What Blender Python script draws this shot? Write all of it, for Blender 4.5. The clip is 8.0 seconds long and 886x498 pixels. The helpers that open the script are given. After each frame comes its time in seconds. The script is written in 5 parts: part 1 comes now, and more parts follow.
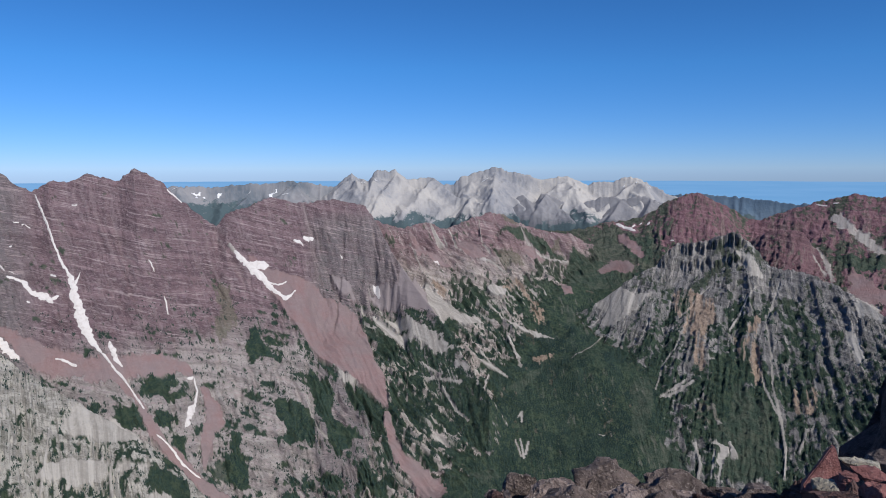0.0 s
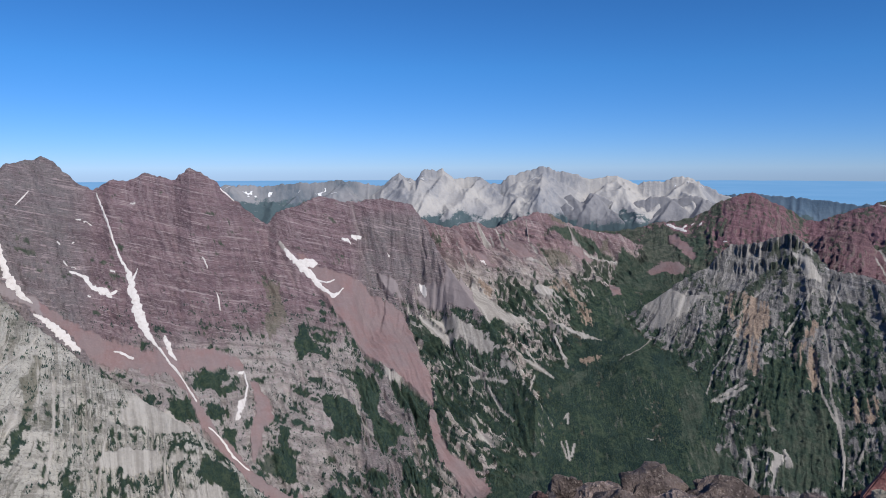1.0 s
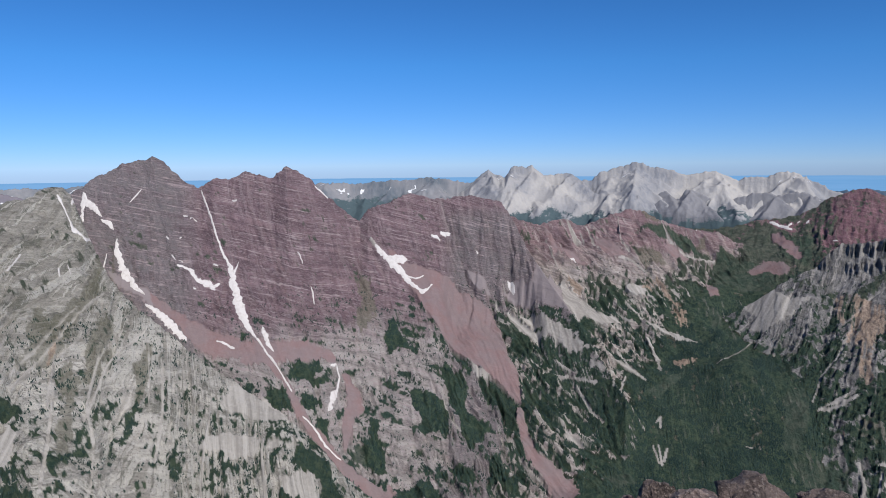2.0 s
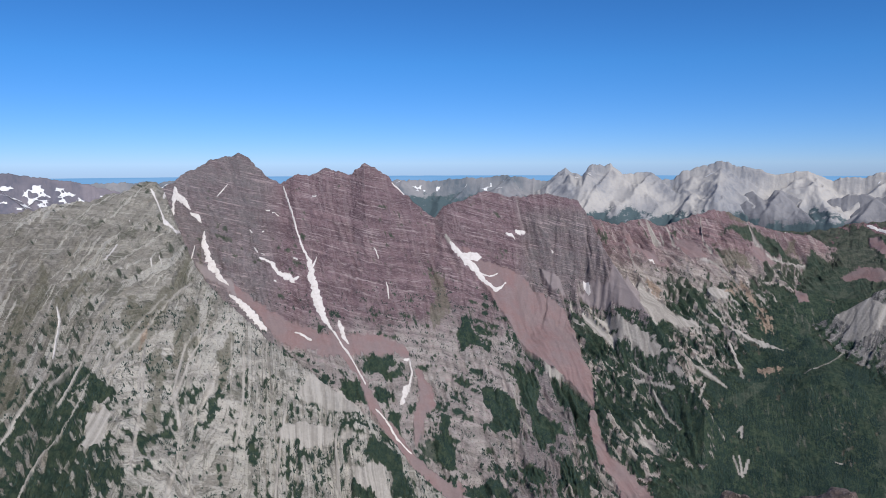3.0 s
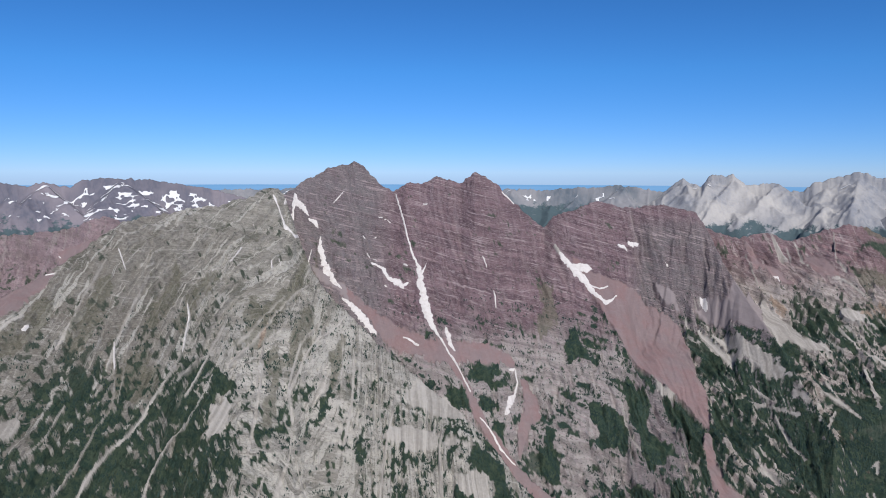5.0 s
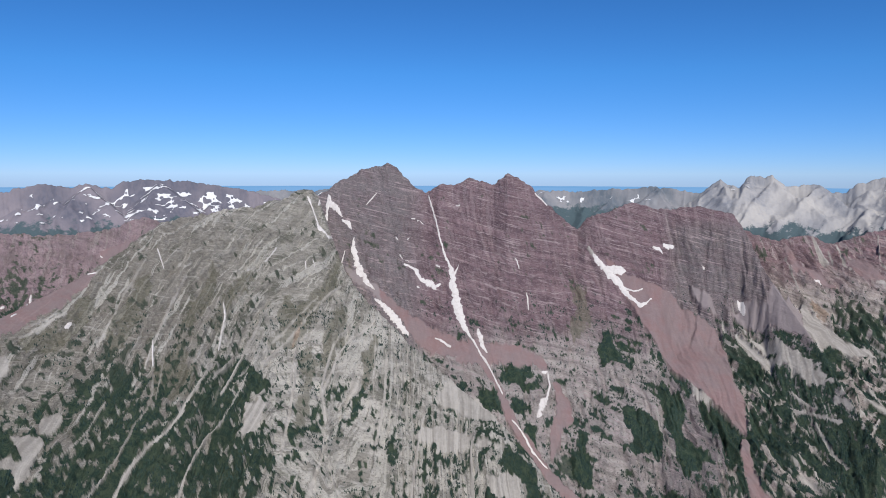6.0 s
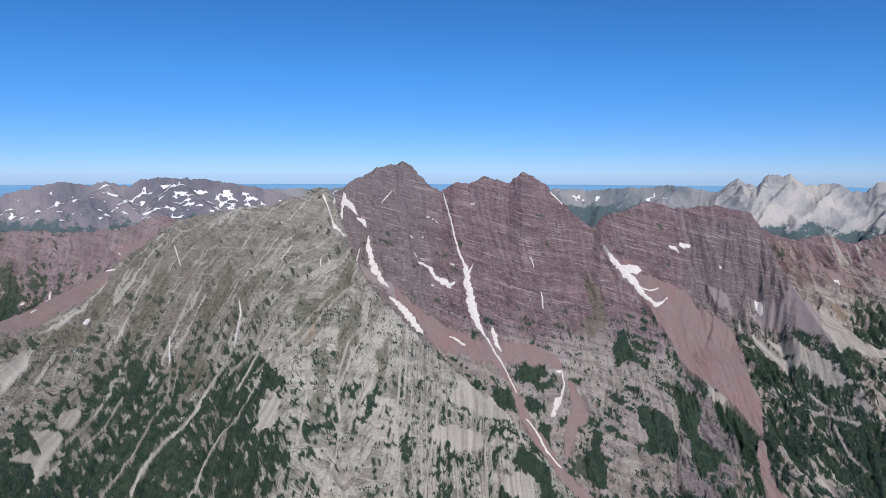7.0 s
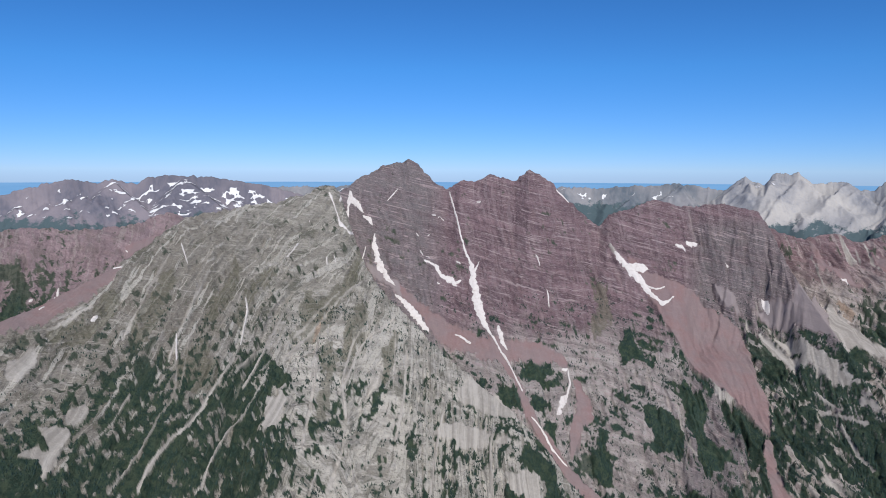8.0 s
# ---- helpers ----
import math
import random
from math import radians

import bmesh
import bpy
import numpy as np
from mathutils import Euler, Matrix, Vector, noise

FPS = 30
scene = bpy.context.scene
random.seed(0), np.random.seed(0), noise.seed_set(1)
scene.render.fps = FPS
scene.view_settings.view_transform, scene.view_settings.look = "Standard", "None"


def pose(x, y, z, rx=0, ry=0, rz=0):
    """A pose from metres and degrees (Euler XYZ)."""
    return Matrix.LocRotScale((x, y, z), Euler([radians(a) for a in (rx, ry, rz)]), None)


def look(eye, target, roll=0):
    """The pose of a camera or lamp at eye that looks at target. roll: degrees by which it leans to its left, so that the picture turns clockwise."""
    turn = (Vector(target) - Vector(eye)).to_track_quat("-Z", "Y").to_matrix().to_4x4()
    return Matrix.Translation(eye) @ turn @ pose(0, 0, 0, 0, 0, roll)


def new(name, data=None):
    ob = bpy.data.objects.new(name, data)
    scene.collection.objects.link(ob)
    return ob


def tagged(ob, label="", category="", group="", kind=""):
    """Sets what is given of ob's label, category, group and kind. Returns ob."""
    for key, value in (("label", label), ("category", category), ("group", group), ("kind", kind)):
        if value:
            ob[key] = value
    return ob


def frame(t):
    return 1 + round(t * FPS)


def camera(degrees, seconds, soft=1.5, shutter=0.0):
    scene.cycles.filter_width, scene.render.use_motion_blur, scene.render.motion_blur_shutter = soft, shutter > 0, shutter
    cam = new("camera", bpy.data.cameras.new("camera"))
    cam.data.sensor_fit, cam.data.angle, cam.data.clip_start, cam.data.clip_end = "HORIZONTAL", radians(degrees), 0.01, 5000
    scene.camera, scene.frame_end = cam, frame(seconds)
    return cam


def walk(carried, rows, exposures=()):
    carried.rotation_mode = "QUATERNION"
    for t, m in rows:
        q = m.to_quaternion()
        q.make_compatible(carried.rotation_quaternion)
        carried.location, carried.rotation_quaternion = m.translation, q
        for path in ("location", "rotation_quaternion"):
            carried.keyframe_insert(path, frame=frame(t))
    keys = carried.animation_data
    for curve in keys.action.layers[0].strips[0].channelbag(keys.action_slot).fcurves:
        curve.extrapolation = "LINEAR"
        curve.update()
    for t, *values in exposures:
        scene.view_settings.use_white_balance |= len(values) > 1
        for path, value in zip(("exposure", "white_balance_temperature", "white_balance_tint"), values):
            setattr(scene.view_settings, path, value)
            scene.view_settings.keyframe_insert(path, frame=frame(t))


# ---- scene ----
cam = camera(66.0, 8.0, soft=0.95)
EYE = (0, 0, 1.6)
walk(cam, [
    (0.0, pose(*EYE, 83.27, 0.11, -0.00)),
    (0.5, pose(*EYE, 83.26, 0.20, 1.55)),
    (1.0, pose(*EYE, 83.22, 0.12, 3.93)),
    (1.5, pose(*EYE, 83.11, 0.38, 7.61)),
    (3.0, pose(*EYE, 82.85, 0.21, 17.69)),
    (3.5, pose(*EYE, 82.85, -0.12, 20.19)),
    (4.0, pose(*EYE, 83.13, 0.09, 22.59)),
    (4.5, pose(*EYE, 83.41, -0.05, 24.94)),
    (6.0, pose(*EYE, 83.71, -0.10, 29.62)),
    (6.5, pose(*EYE, 83.63, -0.13, 30.49)),
    (7.0, pose(*EYE, 83.57, -0.17, 30.86)),
    (7.5, pose(*EYE, 83.48, -0.16, 31.23)),
    (8.0, pose(*EYE, 83.40, -0.23, 31.37)),
])

# ---- sky and sun: mid-morning, the sun behind and to the right of the first view ----
SUN_BEARING, SUN_HEIGHT = 138, 40
world = bpy.data.worlds.new("world")
scene.world = world
world.use_nodes = True
sky = world.node_tree.nodes.new("ShaderNodeTexSky")
sky.sky_type, sky.sun_disc = "NISHITA", False
sky.sun_elevation, sky.sun_rotation = radians(SUN_HEIGHT), radians(SUN_BEARING)
sky.altitude, sky.air_density, sky.dust_density, sky.ozone_density = 4500, 1.0, 0.15, 2.6
vivid = world.node_tree.nodes.new("ShaderNodeHueSaturation")
vivid.inputs["Saturation"].default_value = 1.15
world.node_tree.links.new(sky.outputs[0], vivid.inputs["Color"])
tint = world.node_tree.nodes.new("ShaderNodeMix")   # the film's cool rendering of the sky, paler low down
tint.data_type, tint.blend_type = "RGBA", "MULTIPLY"
tint.inputs[0].default_value = 1.0
high = world.node_tree.nodes.new("ShaderNodeSeparateXYZ")
world.node_tree.links.new(world.node_tree.nodes.new("ShaderNodeTexCoord").outputs["Generated"], high.inputs[0])
rise = world.node_tree.nodes.new("ShaderNodeMapRange")
rise.inputs[1].default_value, rise.inputs[2].default_value = -0.01, 0.14
world.node_tree.links.new(high.outputs[2], rise.inputs[0])
cast = world.node_tree.nodes.new("ShaderNodeMix")
cast.data_type = "RGBA"
cast.inputs[6].default_value, cast.inputs[7].default_value = (0.585, 0.72, 1.14, 1), (0.55, 1.05, 1.42, 1)
world.node_tree.links.new(rise.outputs[0], cast.inputs[0])
world.node_tree.links.new(cast.outputs[2], tint.inputs[7])
world.node_tree.links.new(vivid.outputs[0], tint.inputs[6])
world.node_tree.links.new(tint.outputs[2], world.node_tree.nodes["Background"].inputs[0])
world.node_tree.nodes["Background"].inputs[1].default_value = 0.068
sun = new("sun", bpy.data.lights.new("sun", "SUN"))
sun.data.energy, sun.data.angle, sun.data.color = 4.15, radians(0.53), (1.0, 0.95, 0.88)
way = Vector((math.sin(radians(SUN_BEARING)) * math.cos(radians(SUN_HEIGHT)), math.cos(radians(SUN_BEARING)) * math.cos(radians(SUN_HEIGHT)), math.sin(radians(SUN_HEIGHT))))
sun.matrix_world = look(way * 100, (0, 0, 0))
scene.view_settings.exposure = 0.29


# ---- materials ----
class Nodes:
    """A small writer of node trees."""

    def __init__(self, name):
        self.mat = bpy.data.materials.new(name)
        self.mat.use_nodes = True
        self.tree = self.mat.node_tree
        self.bsdf = self.tree.nodes["Principled BSDF"]
        self.bsdf.inputs["Specular IOR Level"].default_value = 0.2

    def add(self, kind, **settings):
        node = self.tree.nodes.new(kind)
        for key, value in settings.items():
            if key == "operation":
                node.operation = value
            elif key == "dims":
                node.noise_dimensions = value
            elif key == "attribute_name":
                node.attribute_name = value
        return node

    def put(self, value, socket):
        if isinstance(value, bpy.types.NodeSocket):
            self.tree.links.new(value, socket)
        elif isinstance(value, tuple) and len(value) == 3 and socket.type == "RGBA":
            socket.default_value = (*value, 1)
        else:
            socket.default_value = value

    def math(self, op, a, b=0.0):
        node = self.add("ShaderNodeMath", operation=op)
        self.put(a, node.inputs[0]), self.put(b, node.inputs[1])
        return node.outputs[0]

    def mix(self, f, a, b):
        node = self.add("ShaderNodeMix")
        node.data_type = "RGBA"
        self.put(f, node.inputs[0]), self.put(a, node.inputs[6]), self.put(b, node.inputs[7])
        return node.outputs[2]

    def band(self, value, lo, hi):
        node = self.add("ShaderNodeMapRange")
        node.interpolation_type = "SMOOTHSTEP"
        self.put(value, node.inputs[0])
        node.inputs[1].default_value, node.inputs[2].default_value = lo, hi
        return node.outputs[0]

    def place(self):
        return self.add("ShaderNodeNewGeometry").outputs["Position"]

    def noise(self, vector, scale, detail=3.0, rough=0.55):
        node = self.add("ShaderNodeTexNoise")
        self.put(vector, node.inputs["Vector"])
        node.inputs["Scale"].default_value, node.inputs["Detail"].default_value, node.inputs["Roughness"].default_value = scale, detail, rough
        return node.outputs[0]

    def stretch(self, vector, x, y, z):
        node = self.add("ShaderNodeVectorMath", operation="MULTIPLY")
        self.put(vector, node.inputs[0])
        node.inputs[1].default_value = (x, y, z)
        return node.outputs[0]

    def attr(self, name):
        return self.add("ShaderNodeAttribute", attribute_name=name).outputs["Fac"]

    def bump(self, height, strength, distance):
        node = self.add("ShaderNodeBump")
        node.inputs["Strength"].default_value, node.inputs["Distance"].default_value = strength, distance
        self.put(height, node.inputs["Height"])
        self.put(node.outputs[0], self.bsdf.inputs["Normal"])

    def finish(self, colour, rough=0.9):
        self.put(colour, self.bsdf.inputs["Base Color"])
        self.put(rough, self.bsdf.inputs["Roughness"])
        return self.mat


def rock_land(name, dark, light, vein, bands=0.5, low=None, falls=0.5, moss=0.0, ash=None, change=-280.0):
    """Bedded mountain rock with scree, turf and forest floor laid over it by the land's own attributes."""
    n = Nodes(name)
    p = n.place()
    sep = n.add("ShaderNodeSeparateXYZ")
    n.put(p, sep.inputs[0])
    x, y, z = sep.outputs
    bed = n.math("ADD", z, n.math("ADD", n.math("MULTIPLY", x, 0.24), n.math("MULTIPLY", y, 0.05)))
    bed = n.math("ADD", bed, n.math("MULTIPLY", n.noise(p, 0.004, 2), 14.0))

    def bedded(along, up, detail, rough):
        vec = n.add("ShaderNodeCombineXYZ")
        n.put(n.math("MULTIPLY", x, along), vec.inputs[0]), n.put(n.math("MULTIPLY", y, along), vec.inputs[1]), n.put(n.math("MULTIPLY", bed, up), vec.inputs[2])
        return n.noise(vec.outputs[0], 1.0, detail, rough)

    beds = bedded(0.0035, 0.055, 4, 0.6)
    fine = bedded(0.006, 0.20, 3, 0.55)
    hair = bedded(0.03, 0.40, 3, 0.65)
    crack_shade = bedded(0.10, 0.30, 4, 0.7)
    grain = n.noise(p, 0.12, 6, 0.75)
    slide = n.add("ShaderNodeCombineXYZ")   # runs down the fall line of each slope
    n.put(n.math("MULTIPLY", n.attr("side"), 0.13), slide.inputs[0]), n.put(n.math("MULTIPLY", bed, 0.011), slide.inputs[1])
    rill = n.noise(slide.outputs[0], 1.0, 5, 0.62)
    broad = n.noise(p, 0.011, 4, 0.6)
    down = n.attr("streak")
    col = n.mix(n.band(beds, 0.38, 0.62), dark, light)
    col = n.mix(n.math("MULTIPLY", n.band(broad, 0.4, 0.65), 0.6), col, tuple((u + v) / 2.2 for u, v in zip(dark, light)))
    if low is not None:
        col = n.mix(n.band(n.math("ADD", z, n.math("MULTIPLY", broad, 300.0)), change, change - 200.0), col, n.mix(n.band(beds, 0.38, 0.60), tuple(0.6 * v for v in low), low))
    if ash:   # greyer beds of the same mountain
        col = n.mix(n.math("MULTIPLY", n.attr("ash"), n.band(n.math("ADD", beds, n.math("MULTIPLY", broad, 0.6)), 0.55, 0.95)), col, ash)
        col = n.mix(n.math("MULTIPLY", n.attr("ash"), 0.55), col, tuple(0.85 * v for v in ash))
    if moss:
        col = n.mix(n.math("MULTIPLY", n.band(n.math("ADD", n.math("MULTIPLY", broad, 0.6), n.math("MULTIPLY", down, 0.45)), 0.54, 0.60), moss), col, (0.078, 0.084, 0.062))
    col = n.mix(n.math("MULTIPLY", n.band(down, 0.57, 0.62), falls), col, vein)
    col = n.mix(n.math("MULTIPLY", n.band(rill, 0.56, 0.64), 0.8 * falls), col, vein)
    col = n.mix(n.math("MULTIPLY", n.band(rill, 0.44, 0.36), 0.7 * falls), col, tuple(0.75 * v for v in dark))
    col = n.mix(n.math("MULTIPLY", n.band(down, 0.42, 0.37), falls), col, dark)
    col = n.mix(n.math("MULTIPLY", n.band(hair, 0.54, 0.62), 0.65 * bands), col, vein)
    # thin dark lines put the shadows of the strata's cracks into the colour
    col = n.mix(n.math("MULTIPLY", n.band(crack_shade, 0.56, 0.65), 0.7), col, tuple(0.45 * v for v in dark))
    speck = n.noise(p, 0.42, 3, 0.65)
    col = n.mix(n.math("MULTIPLY", n.band(speck, 0.45, 0.33), 0.40), col, tuple(0.4 * v for v in dark))
    col = n.mix(n.math("MULTIPLY", n.band(speck, 0.57, 0.70), 0.35), col, vein)
    thin = n.math("MULTIPLY", n.band(fine, 0.585, 0.63), n.band(n.noise(p, 0.012, 4, 0.65), 0.40, 0.54))
    col = n.mix(n.math("MULTIPLY", thin, bands), col, vein)
    col = n.mix(n.math("MULTIPLY", n.band(grain, 0.54, 0.74), 0.4), col, vein)
    dry = n.mix(n.band(n.math("ADD", n.math("MULTIPLY", down, 0.7), n.math("MULTIPLY", grain, 0.3)), 0.36, 0.62), (0.222, 0.208, 0.193), (0.345, 0.328, 0.307))
    rust = n.mix(n.band(broad, 0.35, 0.62), (0.190, 0.122, 0.124), (0.180, 0.138, 0.143))
    rust = n.mix(n.math("MULTIPLY", n.band(n.math("ADD", n.math("MULTIPLY", down, 0.25), n.math("MULTIPLY", grain, 0.75)), 0.45, 0.65), 0.5), rust, (0.228, 0.172, 0.173))
    rust = n.mix(n.attr("lilac"), rust, (0.215, 0.186, 0.193))
    ochre = n.mix(n.band(grain, 0.35, 0.65), (0.25, 0.175, 0.13), (0.40, 0.31, 0.245))
    col = n.mix(n.math("MULTIPLY", n.attr("rubble"), 0.9), col, dry)
    col = n.mix(n.math("MULTIPLY", n.attr("rust"), 0.92), col, rust)
    col = n.mix(n.math("MULTIPLY", n.attr("ochre"), 0.85), col, ochre)
    col = n.mix(n.math("MULTIPLY", n.attr("sward"), 0.65), col, n.mix(n.band(grain, 0.4, 0.65), (0.11, 0.107, 0.075), (0.19, 0.182, 0.138)))
    turf = n.mix(n.band(n.noise(p, 0.05, 5, 0.75), 0.40, 0.62), (0.024, 0.048, 0.036), (0.060, 0.084, 0.055))
    turf = n.mix(n.band(z, -640.0, -480.0), turf, n.mix(n.band(n.noise(p, 0.03, 5, 0.7), 0.4, 0.6), (0.054, 0.070, 0.054), (0.100, 0.108, 0.086)))
    turf = n.mix(n.attr("glade"), turf, n.mix(n.band(n.noise(p, 0.03, 5, 0.7), 0.4, 0.6), (0.040, 0.064, 0.049), (0.076, 0.094, 0.071)))
    col = n.mix(n.attr("turf"), col, turf)
    loose = n.math("SUBTRACT", 1.0, n.math("MULTIPLY", n.math("MAXIMUM", n.attr("rust"), n.attr("rubble")), 0.75))
    n.bump(n.math("MULTIPLY", loose, n.math("ADD", n.math("SUBTRACT", n.math("MULTIPLY", grain, 1.2), 1.45 + 0.5 * falls), n.math("SUBTRACT", n.math("ADD", n.math("ADD", beds, n.math("MULTIPLY", rill, 0.6 + falls)), n.math("MULTIPLY", hair, 0.6)), n.math("MULTIPLY", crack_shade, 0.5)))), 1.0, 9.0)
    return n.finish(col, 0.92)


ROCK = {
    "twin_peaks": rock_land("maroon_bedded_rock", (0.130, 0.088, 0.104), (0.238, 0.162, 0.184), (0.37, 0.305, 0.315), 0.9, (0.42, 0.39, 0.375), 0.22, 0.0, (0.190, 0.175, 0.183), -420.0),
    "red_ridge": rock_land("maroon_ridge_rock", (0.160, 0.108, 0.123), (0.278, 0.178, 0.194), (0.46, 0.40, 0.39), 0.4, (0.52, 0.47, 0.435), 0.45, 0.12, None, -230.0),
    "pass_ridge": rock_land("red_far_rock", (0.150, 0.082, 0.103), (0.245, 0.134, 0.160), (0.30, 0.235, 0.225), 0.3, None, 0.3, 0.4),
    "ribbed_mountain": rock_land("grey_ribbed_rock", (0.125, 0.124, 0.130), (0.265, 0.258, 0.258), (0.44, 0.415, 0.40), 0.15, None, 0.62, 0.35),
    "red_hill": rock_land("red_hill_rock", (0.122, 0.070, 0.086), (0.205, 0.115, 0.135), (0.26, 0.22, 0.2), 0.3),
    "grey_spur": rock_land("grey_green_rock", (0.238, 0.224, 0.198), (0.395, 0.376, 0.336), (0.54, 0.52, 0.48), 0.4, (0.55, 0.525, 0.485), 0.75, 0.6, (0.225, 0.205, 0.178)),
    "red_mountain": rock_land("red_left_rock", (0.22, 0.165, 0.180), (0.33, 0.245, 0.263), (0.40, 0.35, 0.345), 0.3, None, 0.4, 0.3),
    "ground": rock_land("valley_ground", (0.06, 0.06, 0.045), (0.12, 0.11, 0.085), (0.3, 0.28, 0.25), 0.1),
}


def snow_material():
    n = Nodes("old_snow")
    p = n.place()
    col = n.mix(n.band(n.noise(p, 0.08, 4, 0.7), 0.45, 0.8), (0.54, 0.515, 0.508), (0.41, 0.37, 0.355))
    n.bump(n.noise(p, 0.3, 3), 0.3, 1.5)
    return n.finish(col, 0.7)


def needles_material():
    n = Nodes("conifer_needles")
    p = n.place()
    tint = n.mix(n.band(n.noise(p, 0.012, 5, 0.65), 0.40, 0.62), (0.013, 0.031, 0.031), (0.032, 0.058, 0.050))
    return n.finish(n.mix(n.band(n.noise(p, 0.0045, 3), 0.42, 0.6), n.mix(n.band(n.noise(p, 0.6, 2), 0.3, 0.8), tint, (0.019, 0.039, 0.037)), n.mix(0.3, tint, (0.042, 0.070, 0.055))), 0.85)


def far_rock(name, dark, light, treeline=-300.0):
    """Bare rock of a far range, streaked down its faces, with dark woods below the tree line. Blue haze is put into its
    colours.
    """
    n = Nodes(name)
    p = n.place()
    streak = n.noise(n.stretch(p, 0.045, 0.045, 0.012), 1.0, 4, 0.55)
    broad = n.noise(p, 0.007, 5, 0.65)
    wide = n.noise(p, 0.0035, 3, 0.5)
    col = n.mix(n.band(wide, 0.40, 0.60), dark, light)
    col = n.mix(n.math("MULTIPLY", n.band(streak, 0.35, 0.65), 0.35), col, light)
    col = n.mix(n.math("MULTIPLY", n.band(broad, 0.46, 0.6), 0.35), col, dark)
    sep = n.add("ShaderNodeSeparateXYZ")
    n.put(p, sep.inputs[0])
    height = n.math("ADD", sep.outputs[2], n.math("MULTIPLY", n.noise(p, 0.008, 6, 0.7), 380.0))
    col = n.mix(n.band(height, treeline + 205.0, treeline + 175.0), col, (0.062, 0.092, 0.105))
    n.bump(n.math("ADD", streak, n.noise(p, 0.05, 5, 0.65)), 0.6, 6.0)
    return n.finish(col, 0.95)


# ---- the lie of the land: bearings in degrees clockwise from +y, ranges and heights in metres from the summit ----
LATTICE = np.random.RandomState(7).rand(8, 256, 256)


def vnoise(x, y, seed):
    """Smooth value noise, 0 to 1."""
    tab = LATTICE[seed % 8]
    xi, yi = np.floor(x).astype(np.int64), np.floor(y).astype(np.int64)
    fx, fy = x - xi, y - yi
    fx, fy = fx * fx * (3 - 2 * fx), fy * fy * (3 - 2 * fy)
    x0, x1, y0, y1 = xi & 255, (xi + 1) & 255, yi & 255, (yi + 1) & 255
    top = tab[x0, y0] * (1 - fx) + tab[x1, y0] * fx
    low = tab[x0, y1] * (1 - fx) + tab[x1, y1] * fx
    return top * (1 - fy) + low * fy


def fbm(x, y, octaves, seed):
    total, amp = 0.0, 0.5
    for k in range(octaves):
        total = total + amp * vnoise(x * 2 ** k + 17.3 * k, y * 2 ** k + 9.1 * k, seed + k)
        amp *= 0.5
    return total / (1 - 0.5 ** octaves)


def crease(x, y, seed):
    """1 on sharp ribs, 0 in the gullies between them."""
    return 1 - np.abs(2 * vnoise(x, y, seed) - 1)


def steps(x, seed):
    """One random level, 0 to 1, for each unit along x: broken faces stand side by side."""
    return LATTICE[seed % 8][np.floor(x).astype(np.int64) & 255, 61]


def smooth(a, b, x):
    t = np.clip((x - a) / (b - a), 0, 1)
    return t * t * (3 - 2 * t)


